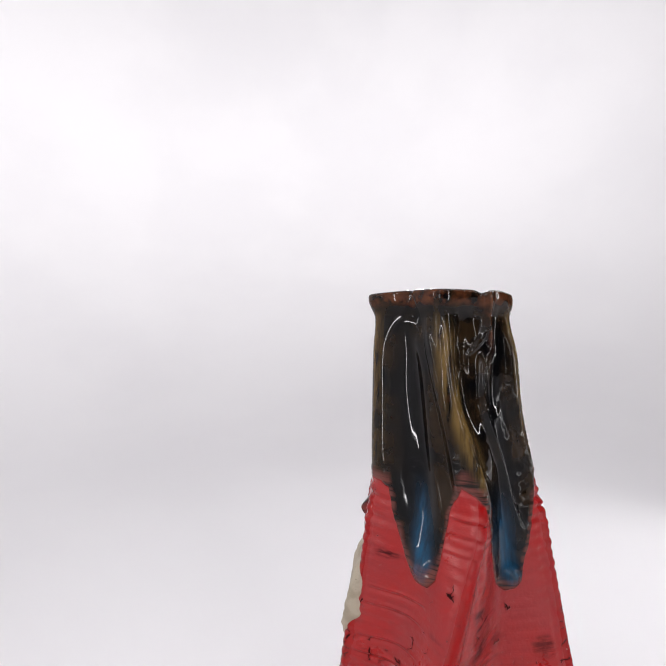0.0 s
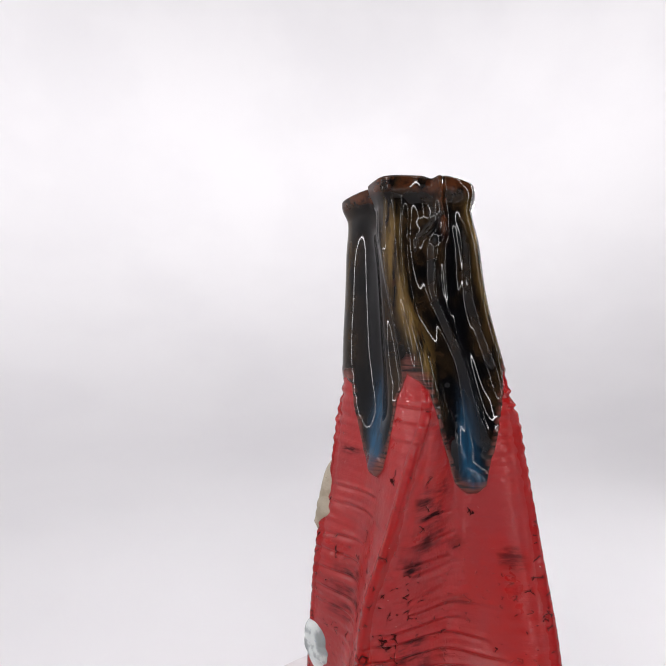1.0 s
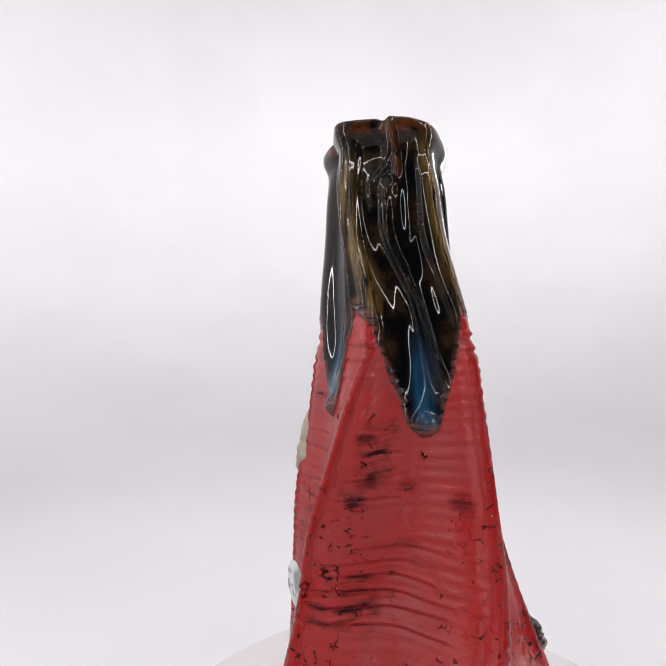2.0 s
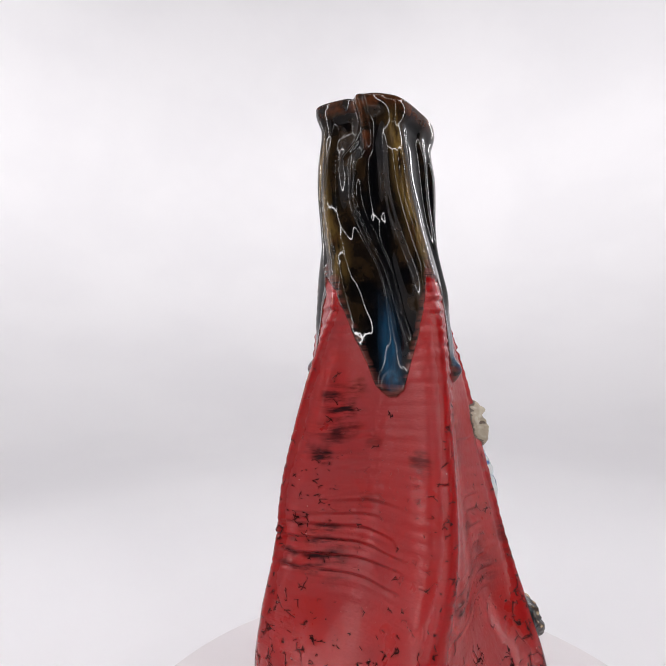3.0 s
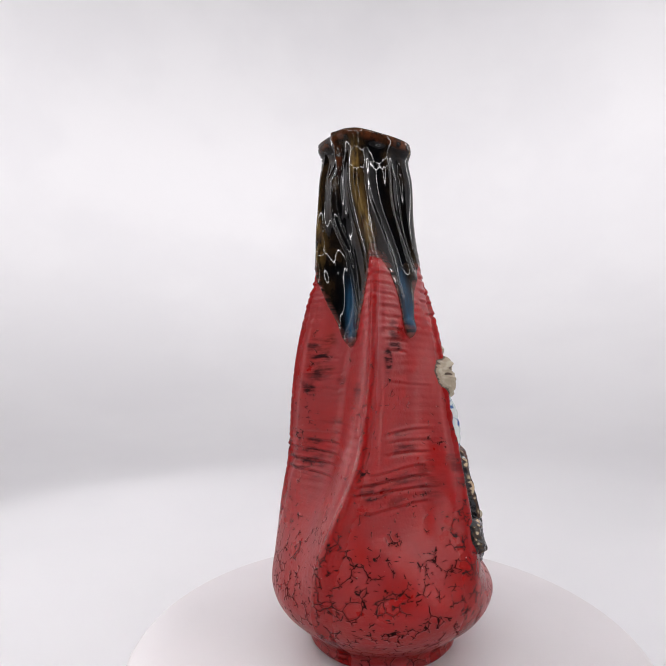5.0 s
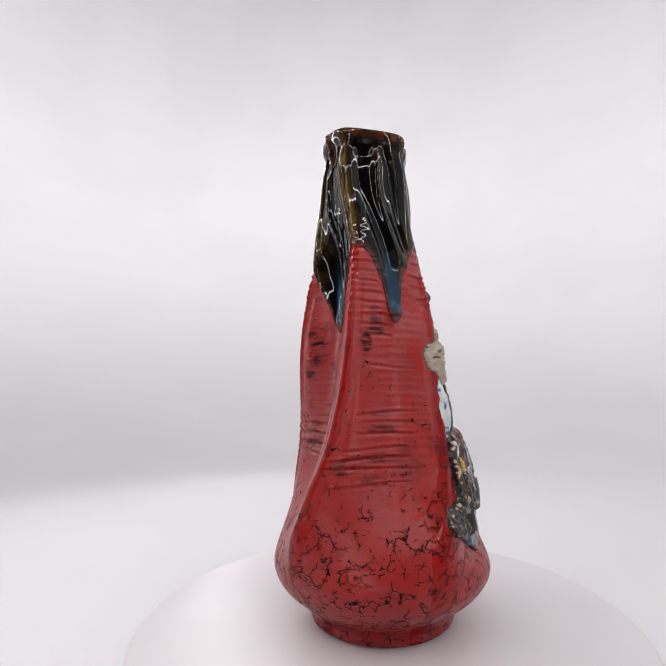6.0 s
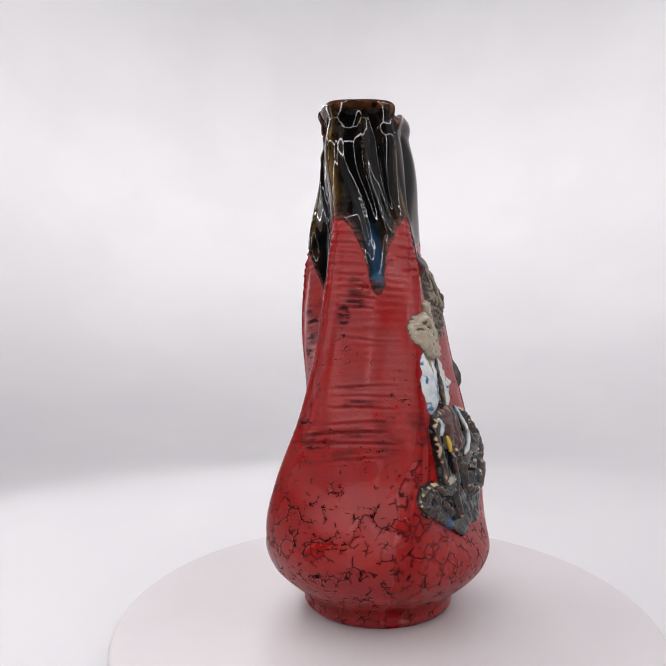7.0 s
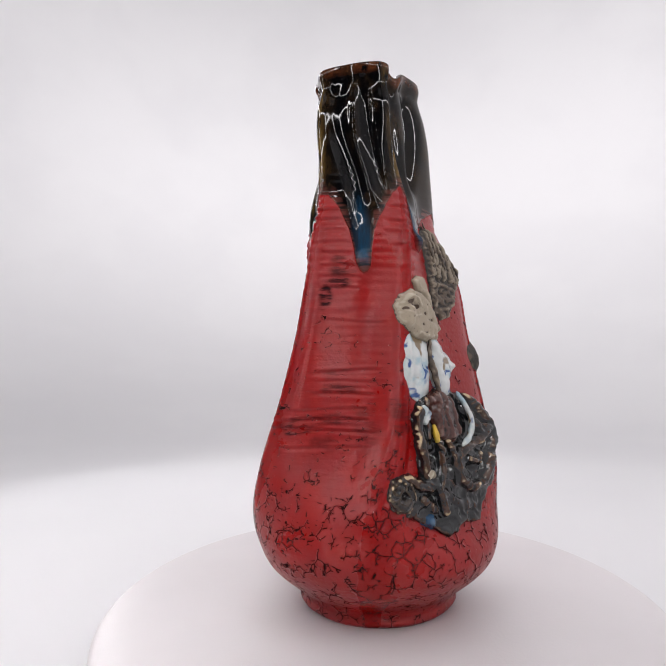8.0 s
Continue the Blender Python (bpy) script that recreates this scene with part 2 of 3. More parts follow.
# sweep of the white tent: floor, cove and wall in one cloth; open in front, where the camera is
FLOOR_Z = -0.014
cove = [(0.002, FLOOR_Z), (0.3, FLOOR_Z), (0.5, FLOOR_Z), (0.7, FLOOR_Z)]
cove += [(0.7 + 1.5 * math.sin(radians(a)), FLOOR_Z + 1.5 * (1 - math.cos(radians(a)))) for a in range(6, 91, 6)]
cove += [(2.2, 1.8), (2.19, 2.3), (2.17, 2.8), (2.15, 3.24)]
back = sweep("backdrop", cove, 144, 370, 158, CLOTH, 0.012)
tagged(back, "white seamless cloth sweep behind the turntable", "backdrop", kind="structure")
floor = sweep("floor", [(0.002, FLOOR_Z), (0.3, FLOOR_Z), (0.8, FLOOR_Z), (1.4, FLOOR_Z)], 10, 144, 76, CLOTH)
tagged(floor, "white cloth floor in front of the turntable", "floor", kind="structure")
roof = sweep("ceiling", [(0.01, 3.25), (1.2, 3.25), (2.2, 3.25)], 0, 360, 96, CLOTH, closed=True)
tagged(roof, "white cloth roof of the photo tent", "ceiling", kind="structure")

# turntable: a low white disc with a rounded edge on a short hub
R_DISC = 0.1465
disc_prof = [(0.0005, 0.0), (0.06, 0.0), (0.12, 0.0), (R_DISC - 0.0025, 0.0)]
disc_prof += [(R_DISC - 0.0025 + 0.0025 * math.sin(radians(a)), -0.0025 + 0.0025 * math.cos(radians(a))) for a in (20, 45, 70, 90)]
disc_prof += [(R_DISC, -0.007), (R_DISC - 0.001, -0.0085), (R_DISC - 0.02, -0.0085), (0.0005, -0.0085)]
turntable = new("turntable")
tagged(turntable, "round white turntable disc on a white cloth floor", "turntable")
plate = sweep("plate", disc_prof, 0, 360, 160, DISC, closed=True)
plate.parent = turntable
hub = sweep("hub", [(0.0005, -0.0085), (0.09, -0.0085), (0.09, FLOOR_Z), (0.0005, FLOOR_Z)], 0, 360, 96, DISC, closed=True)
hub.parent = turntable


# ---------------------------------------------------------------- the vase: one hand-built fluted form
def smooth_curve(z, zs, vs):
    zs, vs = np.asarray(zs, float), np.asarray(vs, float)
    m = np.gradient(vs, zs)
    z = np.clip(z, zs[0], zs[-1])
    i = np.clip(np.searchsorted(zs, z) - 1, 0, len(zs) - 2)
    h = zs[i + 1] - zs[i]
    u = (z - zs[i]) / h
    return ((2 * u**3 - 3 * u**2 + 1) * vs[i] + (u**3 - 2 * u**2 + u) * h * m[i]
            + (-2 * u**3 + 3 * u**2) * vs[i + 1] + (u**3 - u**2) * h * m[i + 1])


def smoothstep(x, a, b):
    u = np.clip((x - a) / (b - a), 0, 1)
    return u * u * (3 - 2 * u)


def hash3(i, j, k):
    h = (i * 374761393 + j * 668265263 + k * 2147483647) & 0xFFFFFFFF
    h = ((h ^ (h >> 13)) * 1274126177) & 0xFFFFFFFF
    return ((h ^ (h >> 16)) & 0xFFFF) / 65535.0


def value_noise(x, y, z):
    """Smooth noise in 0..1 on arrays."""
    xi, yi, zi = (np.floor(v).astype(np.int64) for v in (x, y, z))
    fx, fy, fz = (v - np.floor(v) for v in (x, y, z))
    fx, fy, fz = (f * f * (3 - 2 * f) for f in (fx, fy, fz))
    out = 0
    for a in (0, 1):
        for b in (0, 1):
            for c in (0, 1):
                w = (fx if a else 1 - fx) * (fy if b else 1 - fy) * (fz if c else 1 - fz)
                out = out + w * hash3(xi + a, yi + b, zi + c)
    return out


def fractal(x, y, z, octaves=4):
    out, amp, total = 0, 1.0, 0.0
    for o in range(octaves):
        out = out + amp * value_noise(x * 2**o + 17 * o, y * 2**o - 9 * o, z * 2**o + 31 * o)
        total += amp
        amp *= 0.5
    return out / total


# foot profile, the same all round: height, radius
FOOT = ((0, 0.0409), (0.0016, 0.0428), (0.0055, 0.0426), (0.0085, 0.0442), (0.015, 0.0523), (0.022, 0.0601), (0.032, 0.0654))
# heights of the profile curves along ridges and hollows
ZN = (.05, .075, .105, .14, .175, .21, .245, .28, .305)
AZZ = (0, .06, .085, .105, .13, .16, .19, .21, .226, .242, .262, .285, .312)
# each flute: its azimuth at AZZ (it twists as it climbs) and its radius in millimetres at ZN; ridge, hollow, ridge, ...
FLUTES = [
    ((-25, -20, -17, -15, -12, -2, 8, 16, 16, 9, -2, -8, -12), (67.4, 62.5, 56.3, 52.4, 46.9, 40.0, 35.7, 33.5, 31.2)),  # ridge
    ((22, 25, 26, 27, 33, 42, 48, 48, 47, 41, 33, 27, 24), (60.5, 45.3, 32.7, 29.2, 27.0, 25.2, 25.4, 26.2, 25.3)),  # hollow
    ((54, 58, 65, 72, 77, 80, 82, 83, 81, 75, 65, 61, 60), (69.4, 64.6, 58.2, 50.6, 44.4, 38.8, 31.5, 29.2, 24.6)),  # ridge
    ((103, 109, 114, 117, 118, 120, 122, 124, 124, 121, 115, 109, 108), (60.9, 45.1, 39.4, 33.0, 30.9, 28.0, 22.2, 20.1, 19.0)),  # hollow
    ((124, 131, 140, 145, 149, 155, 163, 167, 168, 166, 162, 159, 157), (67.1, 59.1, 52.1, 44.4, 39.2, 31.8, 25.8, 25.1, 21.4)),  # ridge
    ((168, 173, 178, 183, 187, 193, 199, 203, 205, 203, 198, 195, 193), (57.6, 54.7, 46.3, 39.3, 34.8, 29.6, 25.2, 23.0, 21.0)),  # hollow
    ((210, 215, 220, 224, 228, 234, 239, 243, 243, 242, 238, 236, 234), (67.4, 67.3, 63.2, 59.1, 56.9, 46.4, 42.7, 37.6, 31.0)),  # ridge
    ((245, 249, 252, 255, 258, 262, 265, 268, 269, 267, 263, 259, 258), (62.3, 58.5, 54.5, 50.9, 46.4, 39.9, 33.6, 30.5, 29.3)),  # hollow
    ((281, 284, 286, 288, 291, 292, 293, 292, 291, 288, 284, 282, 281), (66.7, 62.6, 59.0, 54.5, 46.5, 41.4, 38.7, 37.0, 36.3)),  # ridge
    ((308, 311, 313, 315, 317, 323, 330, 335, 336, 331, 324, 320, 317), (56.8, 49.6, 42.9, 38.4, 35.2, 33.3, 30.7, 28.9, 26.8)),  # hollow
]


def vase_radius(az, z):
    fz, fr = [a for a, _ in FOOT], [b for _, b in FOOT]
    A = [smooth_curve(z, AZZ, f[0]) for f in FLUTES]
    R = [smooth_curve(z, fz + list(ZN), fr + [r * 0.001 for r in f[1]]) for f in FLUTES]
    A, R = A + [A[0] + 360], R + [R[0]]
    a = (az - A[0]) % 360 + A[0]
    out = np.zeros_like(a)
    for k in range(10):
        u = (a - A[k]) / (A[k + 1] - A[k])
        inside = (u >= 0) & (u < 1)
        u = np.clip(1 - u if k % 2 else u, 0, 1)
        v = (1 - (np.sqrt(u * u + .03) - .1732) / .8417) ** 2.1
        lo, hi = (R[k], R[k + 1]) if k % 2 else (R[k + 1], R[k])
        out = np.where(inside, lo + (hi - lo) * v, out)
    return out


def angle_gap(a, b):
    return (a - b + 180) % 360 - 180


def along(az, z, pts, width):
    """1 on a line of (azimuth, height in mm) that climbs the vase, fading over width degrees."""
    pts = sorted(pts, key=lambda p: p[1])
    zs, azs = [p[1] * 0.001 for p in pts], [p[0] for p in pts]
    mid = smooth_curve(z, zs, azs) if len(zs) > 2 else np.interp(z, zs, azs)
    d = angle_gap(az, mid) / width
    ends = smoothstep(z, zs[0] - 0.009, zs[0] + 0.009) * (1 - smoothstep(z, zs[-1] - 0.009, zs[-1] + 0.009))
    return np.exp(-d * d) * ends


def hollow(az, z, pts, width):
    """1 inside a long oval with a flat floor and a soft rim."""
    zs, azs = [p[1] * 0.001 for p in pts], [p[0] for p in pts]
    d = angle_gap(az, smooth_curve(z, zs, azs)) / width
    e = (z - (zs[0] + zs[-1]) / 2) / ((zs[-1] - zs[0]) / 2 + 0.006)
    q = d * d + e ** 4
    return np.exp(-q * q)


def ledge(az, z, pts, side, fall, reach):
    """1 in the dip beside a fold's edge: it drops over fall degrees on one side and comes back over reach degrees."""
    zs, azs = [p[1] * 0.001 for p in pts], [p[0] for p in pts]
    d = angle_gap(az, smooth_curve(z, zs, azs)) * side
    ends = smoothstep(z, zs[0] - 0.004, zs[0] + 0.014) * (1 - smoothstep(z, zs[-1] - 0.006, zs[-1] + 0.006))
    return smoothstep(d, 0, fall) * np.exp(-(np.maximum(d - fall, 0) / reach) ** 2) * ends


def spot(az, z, a0, z0, wa, wz):
    return np.exp(-(angle_gap(az, a0) / wa) ** 2 - ((z - z0 * 0.001) / (wz * 0.001)) ** 2)


# lower edge of the dark glaze: azimuth, height in mm, with a running drip in every hollow
EDGE_A = ((-90, 220), (-65, 219), (-53, 217), (-49, 208), (-42, 196), (-37, 187), (-33, 182), (-28, 179.5), (-19, 179.5), (-13, 184), (-10, 192), (-7, 203), (-3, 215))
EDGE_B = ((4, 224), (12, 221), (18, 217), (22, 208), (26, 197), (33, 186), (39, 177), (44, 173.5), (50, 171.5), (57, 171.5), (62, 174.5), (66, 183), (71, 194), (76, 208), (79, 222))
EDGE_C = ((90, 222), (96, 217), (103, 209), (109, 201), (113, 191), (116, 181), (119, 177), (123, 175.5), (127, 176.5), (130, 180), (132, 190), (135, 200), (141, 207), (148, 214), (158, 223))
EDGE_D = ((168, 227), (174, 222), (177, 208), (179, 192), (184, 189), (188, 196), (195, 204), (207, 208), (235, 221), (262, 190))
EDGE = EDGE_A + EDGE_B + EDGE_C + EDGE_D
DRIPS = ((-23, 180), (54, 173), (124, 178), (182, 191), (262, 191))
# black iron streaks in the red: azimuth from, to, height from, to (mm), strength
SCORCH = ((1, 14, 145, 152, 1.0), (3, 25, 154, 164, .75), (6, 27, 163, 177, .85), (14, 34, 172, 182, .7), (-12, 13, 97, 99.5, 1.0),
          (-12, 12, 103, 105, .9), (-11, 18, 108.5, 110.5, .8), (-9, 12, 114, 116, .8), (6, 18, 94, 106, .5), (-64, -38, 186, 188, .8),
          (64, 72, 143, 149, .6), (89, 97, 157, 167, 1.0), (92, 108, 168, 171, .8), (95, 110, 175, 178, .7), (97, 108, 181, 184, .6),
          (72, 91, 92.5, 95, 1.1), (77, 119, 97.5, 99, .6), (93, 118, 112.5, 115, .7), (92, 112, 121, 123, .5), (114, 131, 88, 108, .4),
          (84, 101, 84, 88, .4), (-60, -30, 118, 122, .7), (-58, -36, 128, 131, .7), (-62, -40, 108, 112, .6), (138, 148, 96, 112, .5),
          (-20, -5, 160, 163, .3), (20, 44, 128, 130, .35), (26, 52, 152, 156, .35), (150, 175, 150, 158, .4))

# single throwing lines that stand out: height mm, azimuth from, to, depth mm
GROOVES = ((97.5, -14, 52, .55), (102, -12, 40, .4), (104.5, -14, 54, .5), (109.5, -14, 56, .55), (115, -12, 50, .5), (120, -10, 40, .35), (126, 5, 58, .3),
           (85, 74, 122, .35), (93.5, 70, 124, .6), (98.5, 72, 126, .5), (104, 80, 124, .35), (113, 88, 130, .5), (118, 90, 132, .4), (123, 88, 134, .45),
           (150, 95, 140, .35), (168, 90, 118, .5), (174, 92, 116, .55), (180, 92, 114, .5), (187, 90, 110, .5), (193, 88, 106, .5), (200, 84, 102, .5),
           (206, 82, 100, .5), (212, 82, 98, .5), (196, -8, 18, .35), (204, -6, 20, .35), (211, 0, 20, .4), (110, -66, -22, .45), (119, -66, -24, .5),
           (128, -66, -22, .5), (137, -64, -20, .45), (146, -64, -24, .4), (160, -60, -24, .4), (170, -60, -22, .4), (190, 150, 172, .5), (198, 148, 172, .5),
           (206, 150, 174, .5), (214, 152, 174, .5), (147, 2, 30, .3), (156, 6, 34, .3), (165, 10, 34, .35))
NA, NZ = 1000, 800
az_line = np.linspace(-180, 180, NA, endpoint=False)
v_line = np.linspace(0, 1, NZ)
AZG, VG = np.meshgrid(az_line, v_line, indexing="ij")


def rim_top(az):
    """Height of the rim: tilted, with two small dips."""
    return 0.3030 + 0.0032 * np.cos(np.radians(az + 25)) - 0.0012 * spot(az, 0.3, 25, 300, 5, 99) - 0.0062 * spot(az, 0.3, 178, 300, 13, 99) + 0.0008 * spot(az, 0.3, 44, 300, 16, 99) - 0.0012 * spot(az, 0.3, -40, 300, 4, 99)


TOP = rim_top(AZG)
ZG = VG * TOP


def carve(az, z, top):
    """Radius of the finished surface, with folds, throwing rings, drips and lip, and the glaze masks."""
    r = vase_radius(az, np.minimum(z, 0.3055))
    a = np.radians(az)
    x, y = np.sin(a) * r, -np.cos(a) * r
    n_big = fractal(x * 40, y * 40, z * 40, 3) - 0.5
    n_mid = fractal(x * 150, y * 150, z * 150, 3) - 0.5
    # dark glaze
    edge = np.interp((az + 98) % 360 - 98, [e[0] for e in EDGE], [e[1] * 0.001 for e in EDGE], period=360)
    above = z - edge + 0.0030 * n_mid + 0.0012 * n_big
    glaze = smoothstep(above, -0.0006, 0.0008)
    thick = smoothstep(above + 0.010 * n_mid, 0.0005, 0.010)
    ridge_mid = [smooth_curve(z, AZZ, f[0]) for f in FLUTES]
    crest = 0
    for k in (0, 2, 4, 6, 8):
        crest = np.maximum(crest, np.exp(-(angle_gap(az, ridge_mid[k]) / (3.3 + 2.6 * (1 - smoothstep(z, 0.06, 0.11)))) ** 4))
    amber = 0
    for k, w in ((0, 6.0), (2, 5.5), (4, 5.0), (6, 7.0), (8, 8.0)):
        amber = np.maximum(amber, np.exp(-(angle_gap(az, ridge_mid[k] + (0, 2, 0, 0, 0)[k // 2]) / w) ** 2))
    amber = amber * smoothstep(z, 0.212, 0.235) * (1 - smoothstep(z, 0.292, 0.302)) * np.clip(0.55 + 1.6 * n_big, 0, 1)
    blue, bead = 0, 0
    for a0, zt in DRIPS:
        wid = 6.5 if a0 != 182 else 4.0
        blue = np.maximum(blue, along(az, z, ((a0, zt - 4), (a0 - 1, zt + 16), (a0 - 5, zt + 40), (a0 - 16, zt + 70)), wid) * (1 - smoothstep(z, zt * .001 + .016, zt * .001 + .050)))
        bead = bead + spot(az, z, a0, zt + 4.2, 6.8 if a0 != 182 else 4, 4.6)
    blue = np.clip(blue * 1.25, 0, 1) * glaze
    bead = bead * glaze
    rust = smoothstep(z, top - 0.0065, top - 0.003) * np.clip(0.8 + 1.5 * n_mid, 0, 1)
    rust = np.maximum(rust, along(az, z, ((29, 306), (33, 296), (36, 284)), 3.6))
    # folds of the neck
    neck = smoothstep(z, 0.225, 0.25)
    pool_a = hollow(az, z, ((-27, 206), (-36, 232), (-43, 258), (-50, 284)), 17)
    pool_b = hollow(az, z, ((60, 196), (57, 214), (51, 234), (50, 252)), 9)
    pool_c = hollow(az, z, ((140, 226), (134, 244), (128, 264), (127, 284)), 12)
    pool_f = hollow(az, z, ((100, 236), (93, 252), (90, 268), (90, 288)), 13)
    pool_d = hollow(az, z, ((204, 236), (208, 256), (210, 280)), 12)
    pool_e = hollow(az, z, ((42, 258), (41, 268), (40, 281)), 7)
    fold = -0.0048 * pool_a - 0.0008 * pool_b - 0.0006 * pool_c - 0.0060 * pool_d - 0.0009 * pool_e
    # front ridge: a flat strap with a sharp edge on both sides
    fold -= 0.0030 * ledge(az, z, ((4, 214), (-2, 236), (-8, 252), (-16, 270), (-25, 288), (-36, 310)), -1, 5.0, 12)
    fold -= 0.0021 * ledge(az, z, ((26, 204), (22, 218), (14, 236), (5, 253), (0, 275), (0, 296)), 1, 4.5, 8)
    fold += 0.0007 * along(az, z, ((0, 222), (-6, 250), (-13, 272), (-22, 292)), 3.0)
    fold -= 0.0007 * along(az, z, ((8, 226), (2, 246), (-4, 268), (-9, 294)), 3.0)
    # rope between the two wet hollows
    fold += 0.0026 * along(az, z, ((66, 192), (58, 212), (49, 229), (36, 243), (26, 257), (25, 273)), 4.2)
    # next strap, then the long scoop
    fold -= 0.0012 * ledge(az, z, ((78, 206), (76, 222), (67, 240), (58, 256), (55, 284)), -1, 4.5, 7)
    fold -= 0.0018 * ledge(az, z, ((112, 200), (104, 222), (90, 243), (77, 261), (72, 290)), 1, 8.0, 18)
    fold += 0.0016 * along(az, z, ((138, 214), (129, 234), (114, 254), (110, 290)), 8.5)
    fold -= 0.0016 * ledge(az, z, ((159, 214), (150, 238), (144, 260), (140, 282)), -1, 6.0, 11)
    fold -= 0.0034 * ledge(az, z, ((178, 212), (168, 236), (160, 260), (161, 300)), 1, 6.0, 14)
    # mask of the hollows whose dark reflection is put into the glaze colour
    pool = np.maximum(np.maximum(pool_a, pool_b), np.maximum(np.maximum(pool_c, pool_f), np.maximum(pool_d, pool_e)))
    # the pinched notch below the rim
    fold += 0.0024 * along(az, z, ((29, 308), (32, 296), (35, 284)), 3.6)
    fold += 0.0014 * along(az, z, ((10, 279), (22, 284), (32, 292)), 4.0) * (1 - smoothstep(np.abs(angle_gap(az, 22)), 9, 15))
    fold += 0.0016 * spot(az, z, 27, 276, 6, 4.5)
    fold -= 0.0015 * spot(az, z, 18, 293, 8, 8) + 0.0015 * spot(az, z, 45, 289, 9, 9)
    # niche that holds the applied rock
    fold -= 0.0020 * np.exp(-(angle_gap(az, 174) / 30) ** 4 - ((z - 0.083) / 0.036) ** 4)
    fold += 0.0002 * neck * n_big
    # throwing rings, strongest on the red shoulders
    band = smoothstep(z, 0.08, 0.10) * (1 - 0.9 * smoothstep(z, 0.236, 0.25))
    zz = z + 0.0016 * np.sin(a * 2 + 1.0) + 0.0018 * n_big
    strong = np.clip(0.25 + 2.6 * (fractal(np.sin(a) * 2.2, np.cos(a) * 2.2, z * 34, 3) - 0.42), 0, 1.3)
    rings = np.sin(zz * 2 * math.pi / 0.0047 + 1.0 * n_big) * 0.6 + np.sin(zz * 2 * math.pi / 0.0082 + 1.1) * 0.4
    shoulder = 0
    for k in (0, 2, 4, 6, 8):
        shoulder = np.maximum(shoulder, np.exp(-(angle_gap(az, ridge_mid[k]) / 13.0) ** 2))
    shoulder = shoulder * smoothstep(z, 0.165, 0.19)
    rings = rings * (0.00030 * strong + 0.00021 * shoulder) * band * (1 - 0.75 * thick) * (1 - 0.6 * glaze)
    for z0, a0, a1, dep in GROOVES:
        cz = z0 * 0.001 + 0.0011 * np.sin(a * 2 + z0) + 0.004 * n_big * 0.5
        span = 1 - smoothstep(np.abs(angle_gap(az, (a0 + a1) / 2)) + 12 * n_mid, (a1 - a0) / 2 - 4, (a1 - a0) / 2 + 5)
        q = (z - cz) / 0.0011
        rings = rings + dep * 0.0016 * span * (np.exp(-(q - 1.3) ** 2) * 0.8 - np.exp(-q * q)) * (1 - glaze)
    rough_clay = 0.0007 * n_big * (1 - neck) + 0.00022 * n_mid * (1 - glaze)
    under = 0.0008 * smoothstep(above, -0.0008, 0.0022) + 0.0004 * smoothstep(above, 0.0, 0.02) + 0.0038 * bead
    crest_cord = 0.0018 * np.power(crest, 1.5) * smoothstep(z, 0.05, 0.08) * (1 - smoothstep(z, 0.2, 0.215))
    groove = 0
    for k, side in ((0, 5.5), (2, -5.0), (4, -4.5), (2, 6.0)):
        groove = groove + np.exp(-(angle_gap(az, ridge_mid[k] + side) / 2.2) ** 2)
    crest_cord = crest_cord - 0.0007 * groove * smoothstep(z, 0.07, 0.1) * (1 - smoothstep(z, 0.195, 0.215))
    lip = 0.0025 * smoothstep(z, top - 0.0105, top - 0.0015) - 0.0008 * np.exp(-((z - top + 0.013) / 0.008) ** 2)
    foot_roll = 0.0005 * (fractal(np.sin(a) * 9, np.cos(a) * 9, z * 300, 2) - 0.5) * (1 - smoothstep(z, 0.006, 0.012))
    r = r + fold + rings + rough_clay + under + crest_cord + lip + foot_roll
    # streaks and crazing
    sc = 0
    for a0, a1, z0, z1, s in SCORCH:
        ca, wa = (a0 + a1) / 2, (a1 - a0) / 2
        cz, wz = (z0 + z1) * 0.0005, (z1 - z0) * 0.0005 + 0.0014
        d = np.sqrt((angle_gap(az, ca) / wa) ** 2 + ((z + 0.0012 * np.sin(a * 3) + 0.003 * n_big - cz) / wz) ** 2)
        sc = np.maximum(sc, 1.2 * s * (1 - smoothstep(d + 1.6 * n_mid + 0.8 * n_big, 0.35, 1.4)))
    crackle = 0.94 - 0.62 * smoothstep(z, 0.040, 0.095) - 0.22 * smoothstep(z, 0.135, 0.165) + 0.35 * crest * (1 - smoothstep(z, 0.15, 0.18)) + 0.5 * n_big
    crackle = np.where(z > 0.185, 0.0, np.clip(crackle, 0, 1))
    crest = crest * np.clip(0.95 + 1.2 * n_big, 0, 1)
    return r, dict(pool=np.clip(pool, 0, 1), glaze=glaze, thick=thick, blue=blue, amber=amber, rust=rust, scorch=np.clip(sc, 0, 1), crackle=crackle, crest=np.clip(crest, 0, 1))


RG, MASKS = carve(AZG, ZG, TOP)


def ring_point(az, r, z):
    a = np.radians(az)
    return np.stack([r * np.sin(a), -r * np.cos(a), z], -1)


OUTER = ring_point(AZG, RG, ZG)
